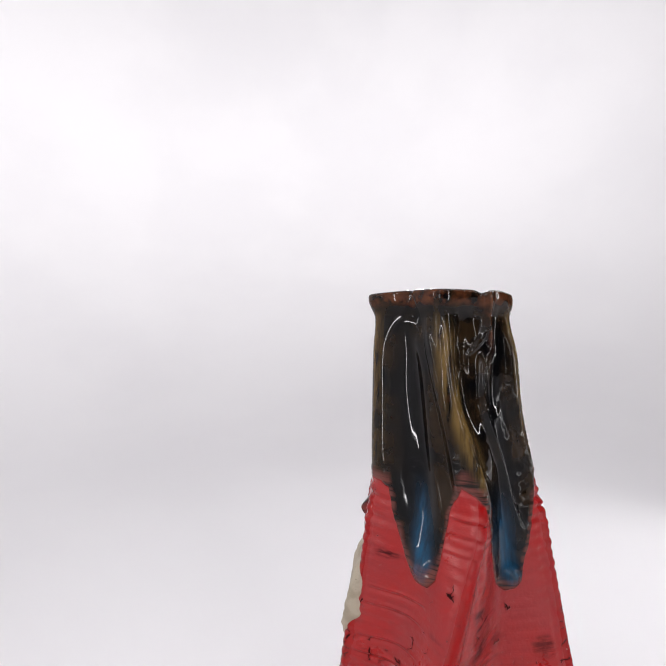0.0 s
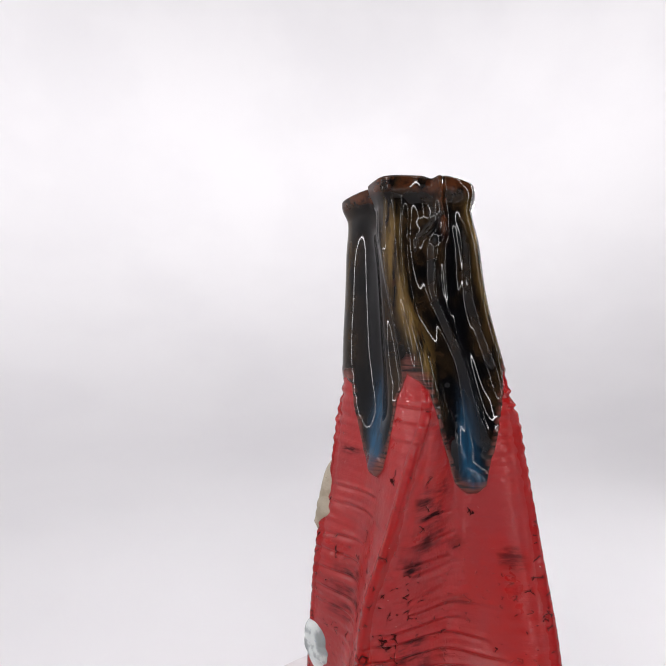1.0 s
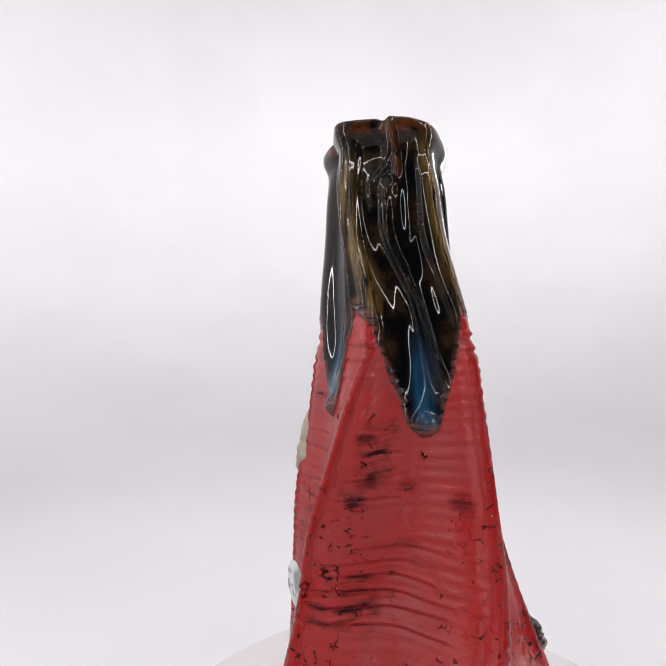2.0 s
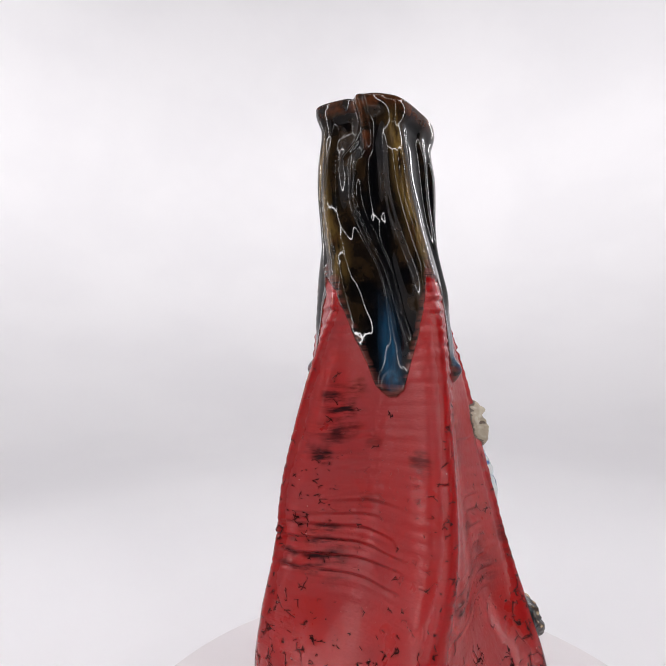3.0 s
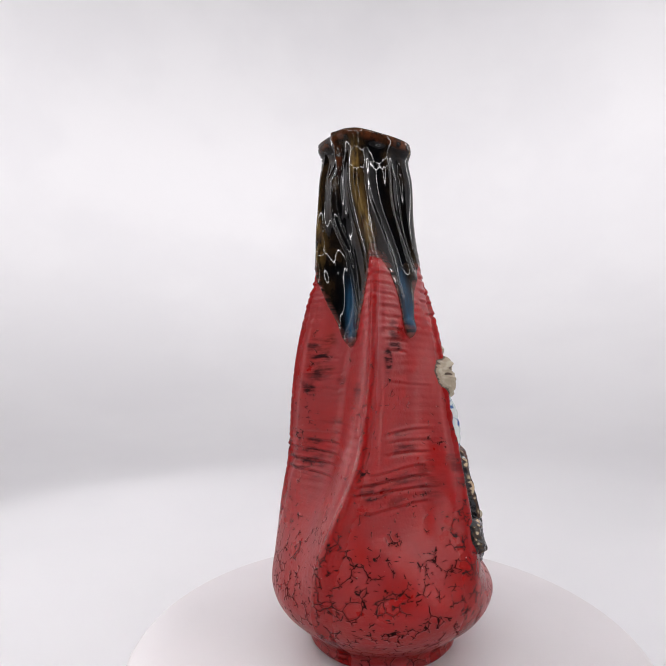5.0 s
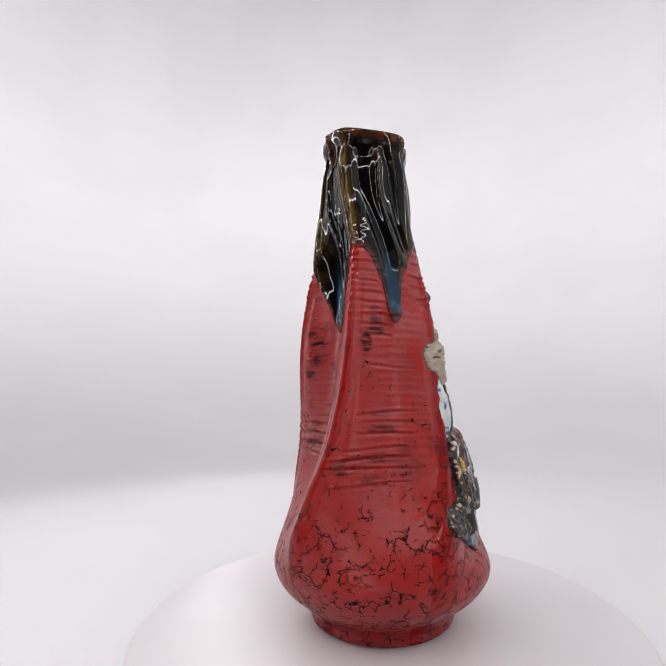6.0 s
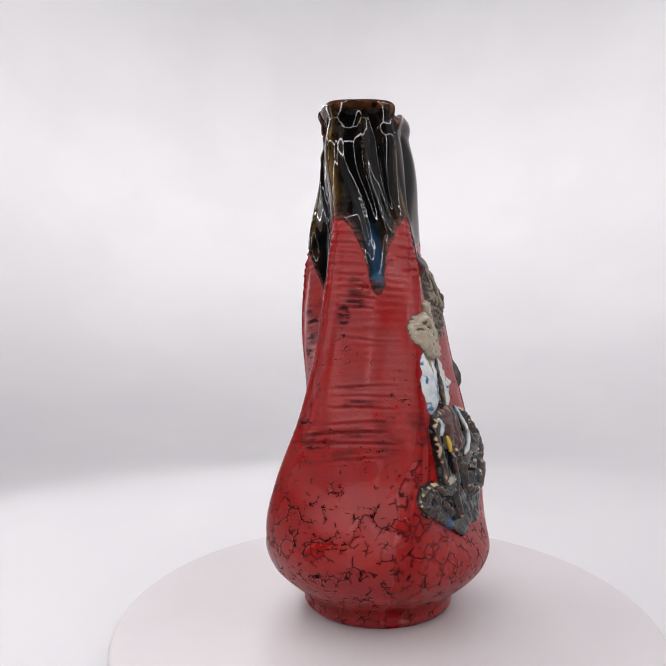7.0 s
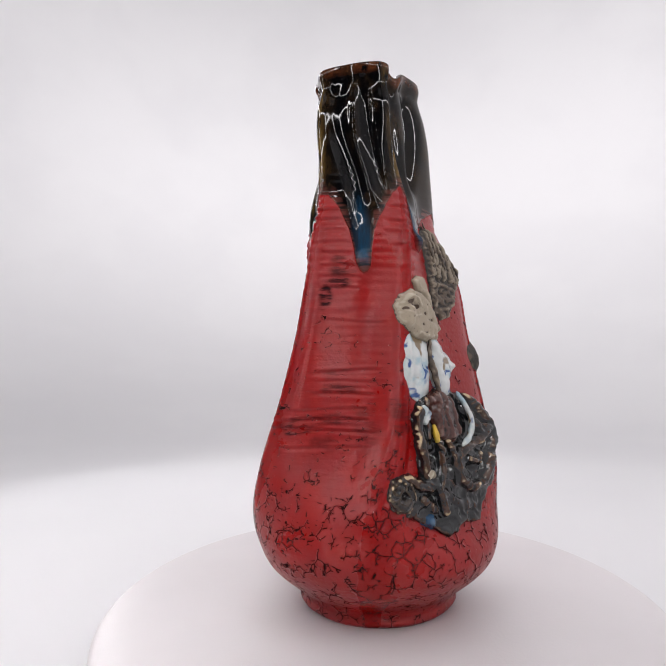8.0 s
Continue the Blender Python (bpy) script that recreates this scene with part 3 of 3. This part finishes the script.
# lip and inner wall
t_in = np.linspace(0, 1, 26)[1:]
rim_r, rim_z = RG[:, -1:], ZG[:, -1:]
wall = 0.0042
half = 10
arc = np.linspace(0, math.pi, half + 1)[1:]
inmost = np.where(ZG > TOP - 0.078, RG, 1.0).min(1, keepdims=True) - 0.0024
down = np.linspace(0, 1, 15)[1:]
gullet = (rim_r - wall) + (np.minimum(rim_r - wall, inmost) - (rim_r - wall)) * np.clip(down / 0.16, 0, 1)
in_r = np.concatenate([rim_r - wall / 2 + wall / 2 * np.cos(arc), gullet - 0.0012 * down], 1)
in_z = np.concatenate([rim_z + 0.0013 * np.sin(arc), np.repeat(rim_z, 14, 1) - np.linspace(0, 0.07, 15)[1:]], 1)
INNER = ring_point(np.repeat(AZG[:, :1], in_r.shape[1], 1), in_r, in_z)
ALL = np.concatenate([OUTER, INNER], 1)
NT = ALL.shape[1]
masks = {}
for key, m in MASKS.items():
    tail = np.repeat(m[:, -1:], INNER.shape[1], 1)
    if key == "rust":
        tail = tail * np.concatenate([np.ones(half), np.linspace(0.8, 0, 14)])[None]
    masks[key] = np.concatenate([m, tail], 1)
du = np.roll(ALL, -1, 0) - np.roll(ALL, 1, 0)
dv = np.gradient(ALL, axis=1)
NORMAL = np.cross(du, dv)
NORMAL /= np.linalg.norm(NORMAL, axis=-1, keepdims=True) + 1e-12

vase = new("vase")
tagged(vase, "tall red fluted stoneware vase with dark running glaze on its neck", "vase")


def cut_piece(name, pick, label):
    """The faces of the vase's skin that pick marks, as a part."""
    I, J = np.nonzero(pick)
    I2 = (I + 1) % NA
    quads = np.stack([I * NT + J, I2 * NT + J, I2 * NT + J + 1, I * NT + J + 1], 1)
    used, idx = np.unique(quads, return_inverse=True)
    idx = idx.reshape(-1)
    me = bpy.data.meshes.new(name)
    me.vertices.add(len(used))
    me.vertices.foreach_set("co", ALL.reshape(-1, 3)[used].ravel())
    nf = len(quads)
    me.loops.add(nf * 4)
    me.loops.foreach_set("vertex_index", idx.astype(np.int32))
    me.polygons.add(nf)
    me.polygons.foreach_set("loop_start", np.arange(0, nf * 4, 4, dtype=np.int32))
    me.polygons.foreach_set("use_smooth", np.ones(nf, bool))
    me.update(calc_edges=True)
    for key, m in masks.items():
        at = me.attributes.new(key, "FLOAT", "POINT")
        at.data.foreach_set("value", m.reshape(-1)[used].astype(np.float32))
    me.normals_split_custom_set_from_vertices(NORMAL.reshape(-1, 3)[used].tolist())
    me.materials.append(VASE)
    ob = new(name, me)
    ob.parent = vase
    tagged(ob, label)
    return ob


face_glaze = masks["glaze"][:, :-1] > 0.03
face_z = ALL[:, :-1, 2]
col_j = np.arange(NT - 1)[None, :] * np.ones((NA, 1))
is_foot = (face_z < 0.0085) & (col_j < NZ - 1)
top_edge = ALL[:, NZ - 1:NZ, 2]
is_lip = ((face_z > top_edge - 0.0060) & (col_j < NZ - 1)) | ((col_j >= NZ - 1) & (col_j < NZ - 1 + half))
is_inside = col_j >= NZ - 1 + half
cut_piece("foot", is_foot, "cracked dark-red unglazed foot ring")
cut_piece("body", ~face_glaze & ~is_foot & ~is_lip & ~is_inside, "crackled red glazed body with twisting ridges")
cut_piece("neck", face_glaze & ~is_foot & ~is_lip & ~is_inside, "glossy black and amber neck with blue drips")
cut_piece("rim", is_lip, "rolled rust-brown glazed rim")
cut_piece("inner_wall", is_inside, "dark glazed inside of the neck")
base_r = [(0.0005, 0.0015), (0.03, 0.0015), (0.0412, 0.0002)]
bottom = sweep("bottom", base_r, 0, 360, 96, TWIG, closed=True)
bottom.parent = vase


# ---------------------------------------------------------------- clay applied to the vase
def surface(az, z):
    az, z = np.asarray(az, float), np.asarray(z, float)
    return carve(az, z, rim_top(az))[0]


def applique(name, outline, thick, mat, label="", lumps=0.25, lump_size=0.006, ridged=False, power=3.0, wobble=0.05, seed=0, dents=(), rings=26, spokes=72, lift=0.0):
    """A pad of clay pressed on the vase. outline: (azimuth, height in mm) round its edge."""
    pts = np.array(outline, float)
    c = pts.mean(0)
    rel = pts - c
    th = np.arctan2(rel[:, 1], rel[:, 0])
    order = np.argsort(th)
    th, rad = th[order], np.hypot(*rel[order].T)
    ang = np.linspace(-math.pi, math.pi, spokes, endpoint=False)
    out = np.interp(ang, np.r_[th - 2 * math.pi, th, th + 2 * math.pi], np.r_[rad, rad, rad])
    for _ in range(2):
        out = 0.5 * out + 0.25 * (np.roll(out, 1) + np.roll(out, -1))
    out = out * (1 + wobble * 2 * (value_noise(np.cos(ang) * 3.5 + seed * 7, np.sin(ang) * 3.5, 0 * ang + seed) - 0.5) * 2)
    s = np.linspace(0, 1, rings + 1)[1:] ** 0.8
    S, T = np.meshgrid(s, ang, indexing="ij")
    az = c[0] + S * out[None] * np.cos(T)
    z = (c[1] + S * out[None] * np.sin(T)) * 0.001
    az, z = np.append(az.ravel(), c[0]), np.append(z.ravel(), c[1] * 0.001)
    S = np.append(S.ravel(), 0.0)
    base = surface(az, z)
    a = np.radians(az)
    x, y = base * np.sin(a), -base * np.cos(a)
    f = 1 / lump_size
    nz = fractal(x * f + seed * 3, y * f, z * f, 3)
    if ridged:
        nz = 1 - np.abs(2 * fractal(x * f + seed * 3, y * f - seed, z * f, 3) - 1) * 1.9
    prof = (1 - S**power)
    h = prof * (1 - lumps + lumps * 2 * nz)
    relief = np.clip((nz - 0.5) * 1.5 + 0.42 - 0.12 * (1 - prof), 0, 1)
    for da, dz, wa, wz, dep in dents:
        k = spot(az, z, da, dz, wa, wz)
        h = h - dep * k
        relief = relief - 1.2 * max(dep, 0) * k
    h = np.maximum(h, 0.16 * (S < 0.97))
    hh = thick * h - 0.0008 * (S > 0.985) + lift * prof
    r = base + hh
    verts = np.stack([r * np.sin(a), -r * np.cos(a), z], -1)
    faces = []
    for i in range(rings - 1):
        for j in range(spokes):
            j2 = (j + 1) % spokes
            faces.append((i * spokes + j, (i + 1) * spokes + j, (i + 1) * spokes + j2, i * spokes + j2))
    last = rings * spokes
    faces += [(last, j, (j + 1) % spokes) for j in range(spokes)]
    ob = mesh_object(name, verts.tolist(), faces, mat, vase, label)
    ob.data.attributes.new("relief", "FLOAT", "POINT").data.foreach_set("value", np.clip(relief, 0, 1).astype(np.float32))
    return ob


def box_blur(h, k):
    pad = np.pad(h, k, mode="edge")
    for axis in (0, 1):
        pad = sum(np.roll(pad, d, axis) for d in range(-k, k + 1)) / (2 * k + 1)
    return pad[k:-k, k:-k]


def relief_patch(name, outline, thick, mat, label="", edge=2.5, ridges=(), pits=(), bumps=0.8, size=0.005, seed=0, step=0.42, wobble=1.2, contrast=0.5):
    """A modelled piece of clay on the vase: a plateau inside the outline (azimuth, height mm), with worm-like ridges
    (points, half width mm, height mm), pits (azimuth, height, radius mm, depth mm) and crumpled relief."""
    pts = np.array(outline, float)
    mid = pts.mean(0)
    kx = math.radians(1) * 1000 * float(surface([mid[0]], [mid[1] * 0.001])[0])
    lo, hi = pts.min(0) - 3, pts.max(0) + 3
    na, nz = int((hi[0] - lo[0]) * kx / step), int((hi[1] - lo[1]) / step)
    az, z = np.meshgrid(np.linspace(lo[0], hi[0], na), np.linspace(lo[1], hi[1], nz), indexing="ij")
    x = az * kx

    def to_line(ax, ay, bx, by):
        t = np.clip(((x - ax) * (bx - ax) + (z - ay) * (by - ay)) / ((bx - ax) ** 2 + (by - ay) ** 2 + 1e-9), 0, 1)
        return np.hypot(x - ax - t * (bx - ax), z - ay - t * (by - ay))

    far, inside = np.full(x.shape, 99.0), np.zeros(x.shape, bool)
    for (a0, z0), (a1, z1) in zip(pts, np.roll(pts, -1, 0)):
        far = np.minimum(far, to_line(a0 * kx, z0, a1 * kx, z1))
        cross = (z0 > z) != (z1 > z)
        inside ^= cross & (x < (a1 - a0) * kx * (z - z0) / (z1 - z0 + 1e-9) + a0 * kx)
    n_edge = value_noise(x * 0.35 + seed * 7, z * 0.35, 0 * x + seed) + 0.5 * value_noise(x * 0.9, z * 0.9 + seed, 0 * x) - 0.75
    sd = np.where(inside, far, -far) + wobble * n_edge
    dome = np.clip(sd / edge, 0, 1)
    shape = np.sqrt(np.clip(1 - (1 - dome) ** 2, 0, 1))
    f = 0.001 / size
    wx, wz = 2.2 * fractal(x * f + 9, z * f, 0 * x + seed, 2), 2.2 * fractal(x * f, z * f + 5, 0 * x - seed, 2)
    crumple = 1 - np.abs(2 * fractal(x * f + wx, z * f + wz, 0 * x + 3 * seed, 3) - 1) * 2.0
    h = thick * shape + bumps * shape * (crumple - 0.4)
    worm = np.zeros_like(h)
    for line, wide, tall in ridges:
        d = np.full(x.shape, 99.0)
        for (a0, z0), (a1, z1) in zip(line, line[1:]):
            d = np.minimum(d, to_line(a0 * kx, z0, a1 * kx, z1))
        d = d * (0.7 + 0.7 * value_noise(x * 0.22 + wide * 9, z * 0.22 + tall * 7, 0 * x + seed))
        worm = np.maximum(worm, tall * np.clip(1 - (d / wide) ** 2, 0, 1) ** 0.7)
    h = h + worm * np.clip(shape * 2, 0, 1)
    for a0, z0, rad, deep in pits:
        h = h - deep * np.exp(-(((x - a0 * kx) ** 2 + (z - z0) ** 2) / rad ** 2) ** 1.5)
    h = 0.5 * h + 0.5 * box_blur(h, 1)
    # height against its surroundings: low values take the dark colour, high the pale
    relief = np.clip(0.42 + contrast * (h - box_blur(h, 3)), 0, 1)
    base = surface(az.ravel(), z.ravel() * 0.001).reshape(x.shape)
    r = base + 0.001 * np.where(sd > 0, np.maximum(h, 0.0), np.maximum(sd, -1.0))
    a = np.radians(az)
    verts = np.stack([r * np.sin(a), -r * np.cos(a), z * 0.001], -1).reshape(-1, 3)
    keep = (np.maximum.reduce([sd[:-1, :-1], sd[1:, :-1], sd[1:, 1:], sd[:-1, 1:]]) > -1.0)
    I, J = np.nonzero(keep)
    quads = np.stack([I * nz + J, (I + 1) * nz + J, (I + 1) * nz + J + 1, I * nz + J + 1], 1)
    used, idx = np.unique(quads, return_inverse=True)
    ob = mesh_object(name, verts[used].tolist(), idx.reshape(-1, 4).tolist(), mat, vase, label)
    ob.data.attributes.new("relief", "FLOAT", "POINT").data.foreach_set("value", relief.ravel()[used].astype(np.float32))
    return ob


def strand(name, pts, mat, label="", seed=0, sides=12, steps=40, wob=0.12):
    """A rolled coil of clay. pts: (azimuth, height mm, lift mm, thickness mm)."""
    p = np.array(pts, float)
    t = np.linspace(0, len(p) - 1, steps)
    k = np.arange(len(p))
    az, z, lift, w = (smooth_curve(t, k, p[:, c]) for c in range(4))
    r = surface(az, z * 0.001) + lift * 0.001
    a = np.radians(az)
    mid = np.stack([r * np.sin(a), -r * np.cos(a), z * 0.001], -1)
    tan = np.gradient(mid, axis=0)
    tan /= np.linalg.norm(tan, axis=1, keepdims=True)
    out = np.stack([np.sin(a), -np.cos(a), 0 * a], -1)
    side = np.cross(tan, out)
    side /= np.linalg.norm(side, axis=1, keepdims=True)
    up = np.cross(side, tan)
    verts, rel = [], []
    for i in range(steps):
        for j in range(sides):
            q = 2 * math.pi * j / sides
            n = value_noise(np.array([i * 0.35 + seed * 5.0]), np.array([math.cos(q) * 1.3]), np.array([math.sin(q) * 1.3]))[0]
            rad = w[i] * 0.001 * (1 + wob * 4 * (n - 0.5)) * (0.35 if i in (0, steps - 1) else 1)
            verts.append(mid[i] + rad * (math.cos(q) * side[i] + 0.8 * math.sin(q) * up[i]))
            rel.append(min(1, max(0, 0.36 + 0.26 * math.sin(q) + 1.1 * (n - 0.5))))
    faces = [(i * sides + j, i * sides + (j + 1) % sides, (i + 1) * sides + (j + 1) % sides, (i + 1) * sides + j) for i in range(steps - 1) for j in range(sides)]
    faces += [tuple(range(sides))[::-1], tuple((steps - 1) * sides + j for j in range(sides))]
    ob = mesh_object(name, [tuple(v) for v in verts], faces, mat, vase, label)
    ob.data.attributes.new("relief", "FLOAT", "POINT").data.foreach_set("value", np.array(rel, np.float32))
    return ob


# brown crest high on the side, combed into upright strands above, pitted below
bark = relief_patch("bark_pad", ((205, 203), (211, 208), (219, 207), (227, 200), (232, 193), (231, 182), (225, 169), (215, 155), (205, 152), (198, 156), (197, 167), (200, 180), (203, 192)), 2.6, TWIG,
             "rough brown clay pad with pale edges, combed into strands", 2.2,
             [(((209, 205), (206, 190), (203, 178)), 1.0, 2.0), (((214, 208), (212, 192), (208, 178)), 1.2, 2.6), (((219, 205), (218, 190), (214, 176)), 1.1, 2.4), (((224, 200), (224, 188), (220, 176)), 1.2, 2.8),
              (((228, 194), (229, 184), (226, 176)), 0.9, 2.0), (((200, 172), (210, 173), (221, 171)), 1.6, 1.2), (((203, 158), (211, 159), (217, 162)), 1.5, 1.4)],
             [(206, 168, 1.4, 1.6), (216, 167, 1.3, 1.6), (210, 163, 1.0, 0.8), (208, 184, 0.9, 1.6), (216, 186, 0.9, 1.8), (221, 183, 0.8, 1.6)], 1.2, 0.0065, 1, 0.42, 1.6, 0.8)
for i, (a0, z0, a1, z1) in enumerate(((210, 209, 205, 178), (215, 212, 211, 176), (220, 208, 217, 175), (226, 202, 224, 175), (230, 194, 228, 176))):
    strand_part = strand("bark_strand", ((a0, z0, 1.0, 0.3), ((a0 * 2 + a1) / 3, (z0 * 2 + z1) / 3, 3.4, 1.2), ((a0 + a1 * 2) / 3, (z0 + z1 * 2) / 3, 4.0, 1.6), (a1, z1, 2.6, 0.9)), TWIG, "", i, 12, 40, 0.3)
    strand_part.parent = bark
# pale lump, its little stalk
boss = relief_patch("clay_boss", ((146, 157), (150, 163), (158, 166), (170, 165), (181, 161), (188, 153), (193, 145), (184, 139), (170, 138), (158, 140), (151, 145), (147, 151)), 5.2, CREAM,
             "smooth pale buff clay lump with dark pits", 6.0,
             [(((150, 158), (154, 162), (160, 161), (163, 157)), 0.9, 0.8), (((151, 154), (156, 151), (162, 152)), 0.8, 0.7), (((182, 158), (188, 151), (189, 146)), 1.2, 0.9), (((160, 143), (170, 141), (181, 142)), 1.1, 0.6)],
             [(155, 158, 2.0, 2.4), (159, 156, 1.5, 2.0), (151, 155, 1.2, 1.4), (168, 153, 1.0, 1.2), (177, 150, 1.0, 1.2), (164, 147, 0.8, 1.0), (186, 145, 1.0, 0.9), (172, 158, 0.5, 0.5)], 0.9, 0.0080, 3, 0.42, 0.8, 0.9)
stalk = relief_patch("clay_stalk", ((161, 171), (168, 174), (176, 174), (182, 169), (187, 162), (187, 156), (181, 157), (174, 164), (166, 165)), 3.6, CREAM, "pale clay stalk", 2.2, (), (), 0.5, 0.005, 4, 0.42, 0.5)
stalk.parent = boss
# blue and white panels with a brown seam
applique("porcelain_panel", ((150, 140), (160, 142), (172, 140), (170, 126), (166, 112), (158, 107), (152, 108), (148, 118), (148, 130)), 0.0046, BLUEWHITE,
         "white glazed panel splashed with cobalt blue", 0.3, 0.008, False, 2.6, 0.04, 6, ((160, 128, 2, 8, .2),))
applique("porcelain_panel", ((178, 143), (187, 143), (195, 135), (204, 127), (198, 119), (191, 115), (193, 106), (182, 107), (176, 114), (173, 126), (176, 135)), 0.0050, BLUEWHITE,
         "white glazed panel flaring to a curled edge", 0.35, 0.008, False, 2.6, 0.06, 8, ((186, 127, 2.5, 7, .25), (199, 126, 2, 2, -.5)))
strand("seam", ((174, 141, 3.0, 0.8), (169, 131, 3.4, 1.6), (172, 121, 3.6, 1.9), (176, 112, 3.0, 1.4)), TWIG, "brown clay seam", 9)
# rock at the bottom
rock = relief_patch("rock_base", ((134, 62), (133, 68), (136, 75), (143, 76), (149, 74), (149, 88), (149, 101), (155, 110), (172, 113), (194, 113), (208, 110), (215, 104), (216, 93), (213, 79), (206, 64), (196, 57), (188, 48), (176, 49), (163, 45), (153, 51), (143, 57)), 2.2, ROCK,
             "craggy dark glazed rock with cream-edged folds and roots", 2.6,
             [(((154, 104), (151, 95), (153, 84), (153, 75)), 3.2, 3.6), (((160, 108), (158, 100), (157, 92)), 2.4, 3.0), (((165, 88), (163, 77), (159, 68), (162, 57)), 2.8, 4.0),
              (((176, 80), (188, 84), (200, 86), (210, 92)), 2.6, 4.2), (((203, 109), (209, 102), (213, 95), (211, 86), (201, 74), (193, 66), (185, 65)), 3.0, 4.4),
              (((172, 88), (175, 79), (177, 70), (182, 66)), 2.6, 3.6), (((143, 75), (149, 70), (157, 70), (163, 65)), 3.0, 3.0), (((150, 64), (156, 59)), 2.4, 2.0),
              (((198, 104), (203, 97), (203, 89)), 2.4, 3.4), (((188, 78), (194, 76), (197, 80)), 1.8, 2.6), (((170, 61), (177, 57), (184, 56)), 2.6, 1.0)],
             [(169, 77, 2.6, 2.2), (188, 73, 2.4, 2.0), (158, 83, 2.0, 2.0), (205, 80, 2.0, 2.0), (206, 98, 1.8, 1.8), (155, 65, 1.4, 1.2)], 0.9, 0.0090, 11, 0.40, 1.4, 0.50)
bits = []
bits.append(relief_patch("shell_knob", ((133, 66), (135, 74), (141, 76), (146, 72), (146, 64), (142, 59), (136, 60)), 4.4, SHELL, "cream and black shell-like knob", 3.6,
             [(((135, 71), (138, 74), (143, 72), (145, 66), (141, 61)), 1.0, 0.9), (((137, 66), (139, 70)), 1.2, 0.8)], [(140, 67, 1.6, 1.4), (142, 70, 0.9, 1.0)], 1.4, 0.0050, 13, 0.36, 0.7, 0.45))
bits.append(relief_patch("umber_mound", ((160, 103), (164, 111), (174, 114), (185, 110), (190, 101), (187, 91), (176, 86), (165, 90)), 7.4, UMBER, "glossy umber glazed mound", 6.0,
             [(((170, 112), (165, 103), (166, 92)), 1.6, 1.2), (((176, 113), (172, 103), (174, 91)), 1.4, 1.2), (((182, 110), (180, 100), (181, 92)), 1.5, 1.2)], [(183, 98, 2.0, 2.0), (178, 96, 1.0, 1.0)], 0.7, 0.0050, 14, 0.42, 0.7, 0.4))
bits.append(applique("cobalt_pool", ((148, 58), (153, 59), (158, 54), (156, 50), (151, 52), (147, 55)), 0.0036, COBALT, "dark blue glaze pool", 0.2, 0.006, False, 2.0, 0.05, 44))
bits.append(strand("white_ribbon", ((194, 112, 4.6, 1.2), (197, 104, 6.0, 1.6), (196, 96, 6.4, 2.0), (190, 89, 6.0, 1.9), (182, 85, 5.0, 1.0)), BLUEWHITE, "white glazed ribbon", 30))
bits.append(strand("white_ribbon", ((155, 106, 3.4, 1.4), (158, 102, 4.2, 2.2), (156, 97, 3.6, 1.3)), BLUEWHITE, "white glazed ribbon", 31))
bits.append(strand("yellow_fleck", ((161.5, 97, 5.0, 0.8), (161.5, 93, 5.4, 1.7), (162.5, 88.5, 4.6, 1.3)), YELLOW, "bright yellow glaze fleck", 32, wob=0.04))
bits.append(strand("clay_pearl", ((152, 76, 4.2, 1.2), (154, 75, 5.2, 2.0), (156, 75.5, 5.0, 1.4)), CREAM, "pale round clay pearl", 33))
for bit in bits:
    bit.parent = rock
# other pads, part seen at the edges of the form
applique("clay_tongue", ((-84, 186), (-76, 184), (-67, 176), (-64, 162), (-66, 150), (-72, 143), (-78, 132), (-84, 134), (-86, 150), (-88, 170)), 0.0032, BUFF,
         "flat pale buff clay tongue with a wavy edge", 0.15, 0.008, False, 6.0, 0.05, 40)
applique("glazed_oval", ((-71, 99), (-66, 97), (-63, 90), (-63, 80), (-67, 75), (-71, 80), (-73, 90)), 0.0030, PALEBLUE, "pale blue-grey glazed oval pad", 0.15, 0.006, False, 4.0, 0.03, 41)
applique("clay_lug", ((227, 140), (232, 142), (235, 135), (236, 125), (232, 118), (227, 122)), 0.0036, TWIG, "thin brown clay lug", 0.2, 0.006, False, 3.0, 0.04, 42)
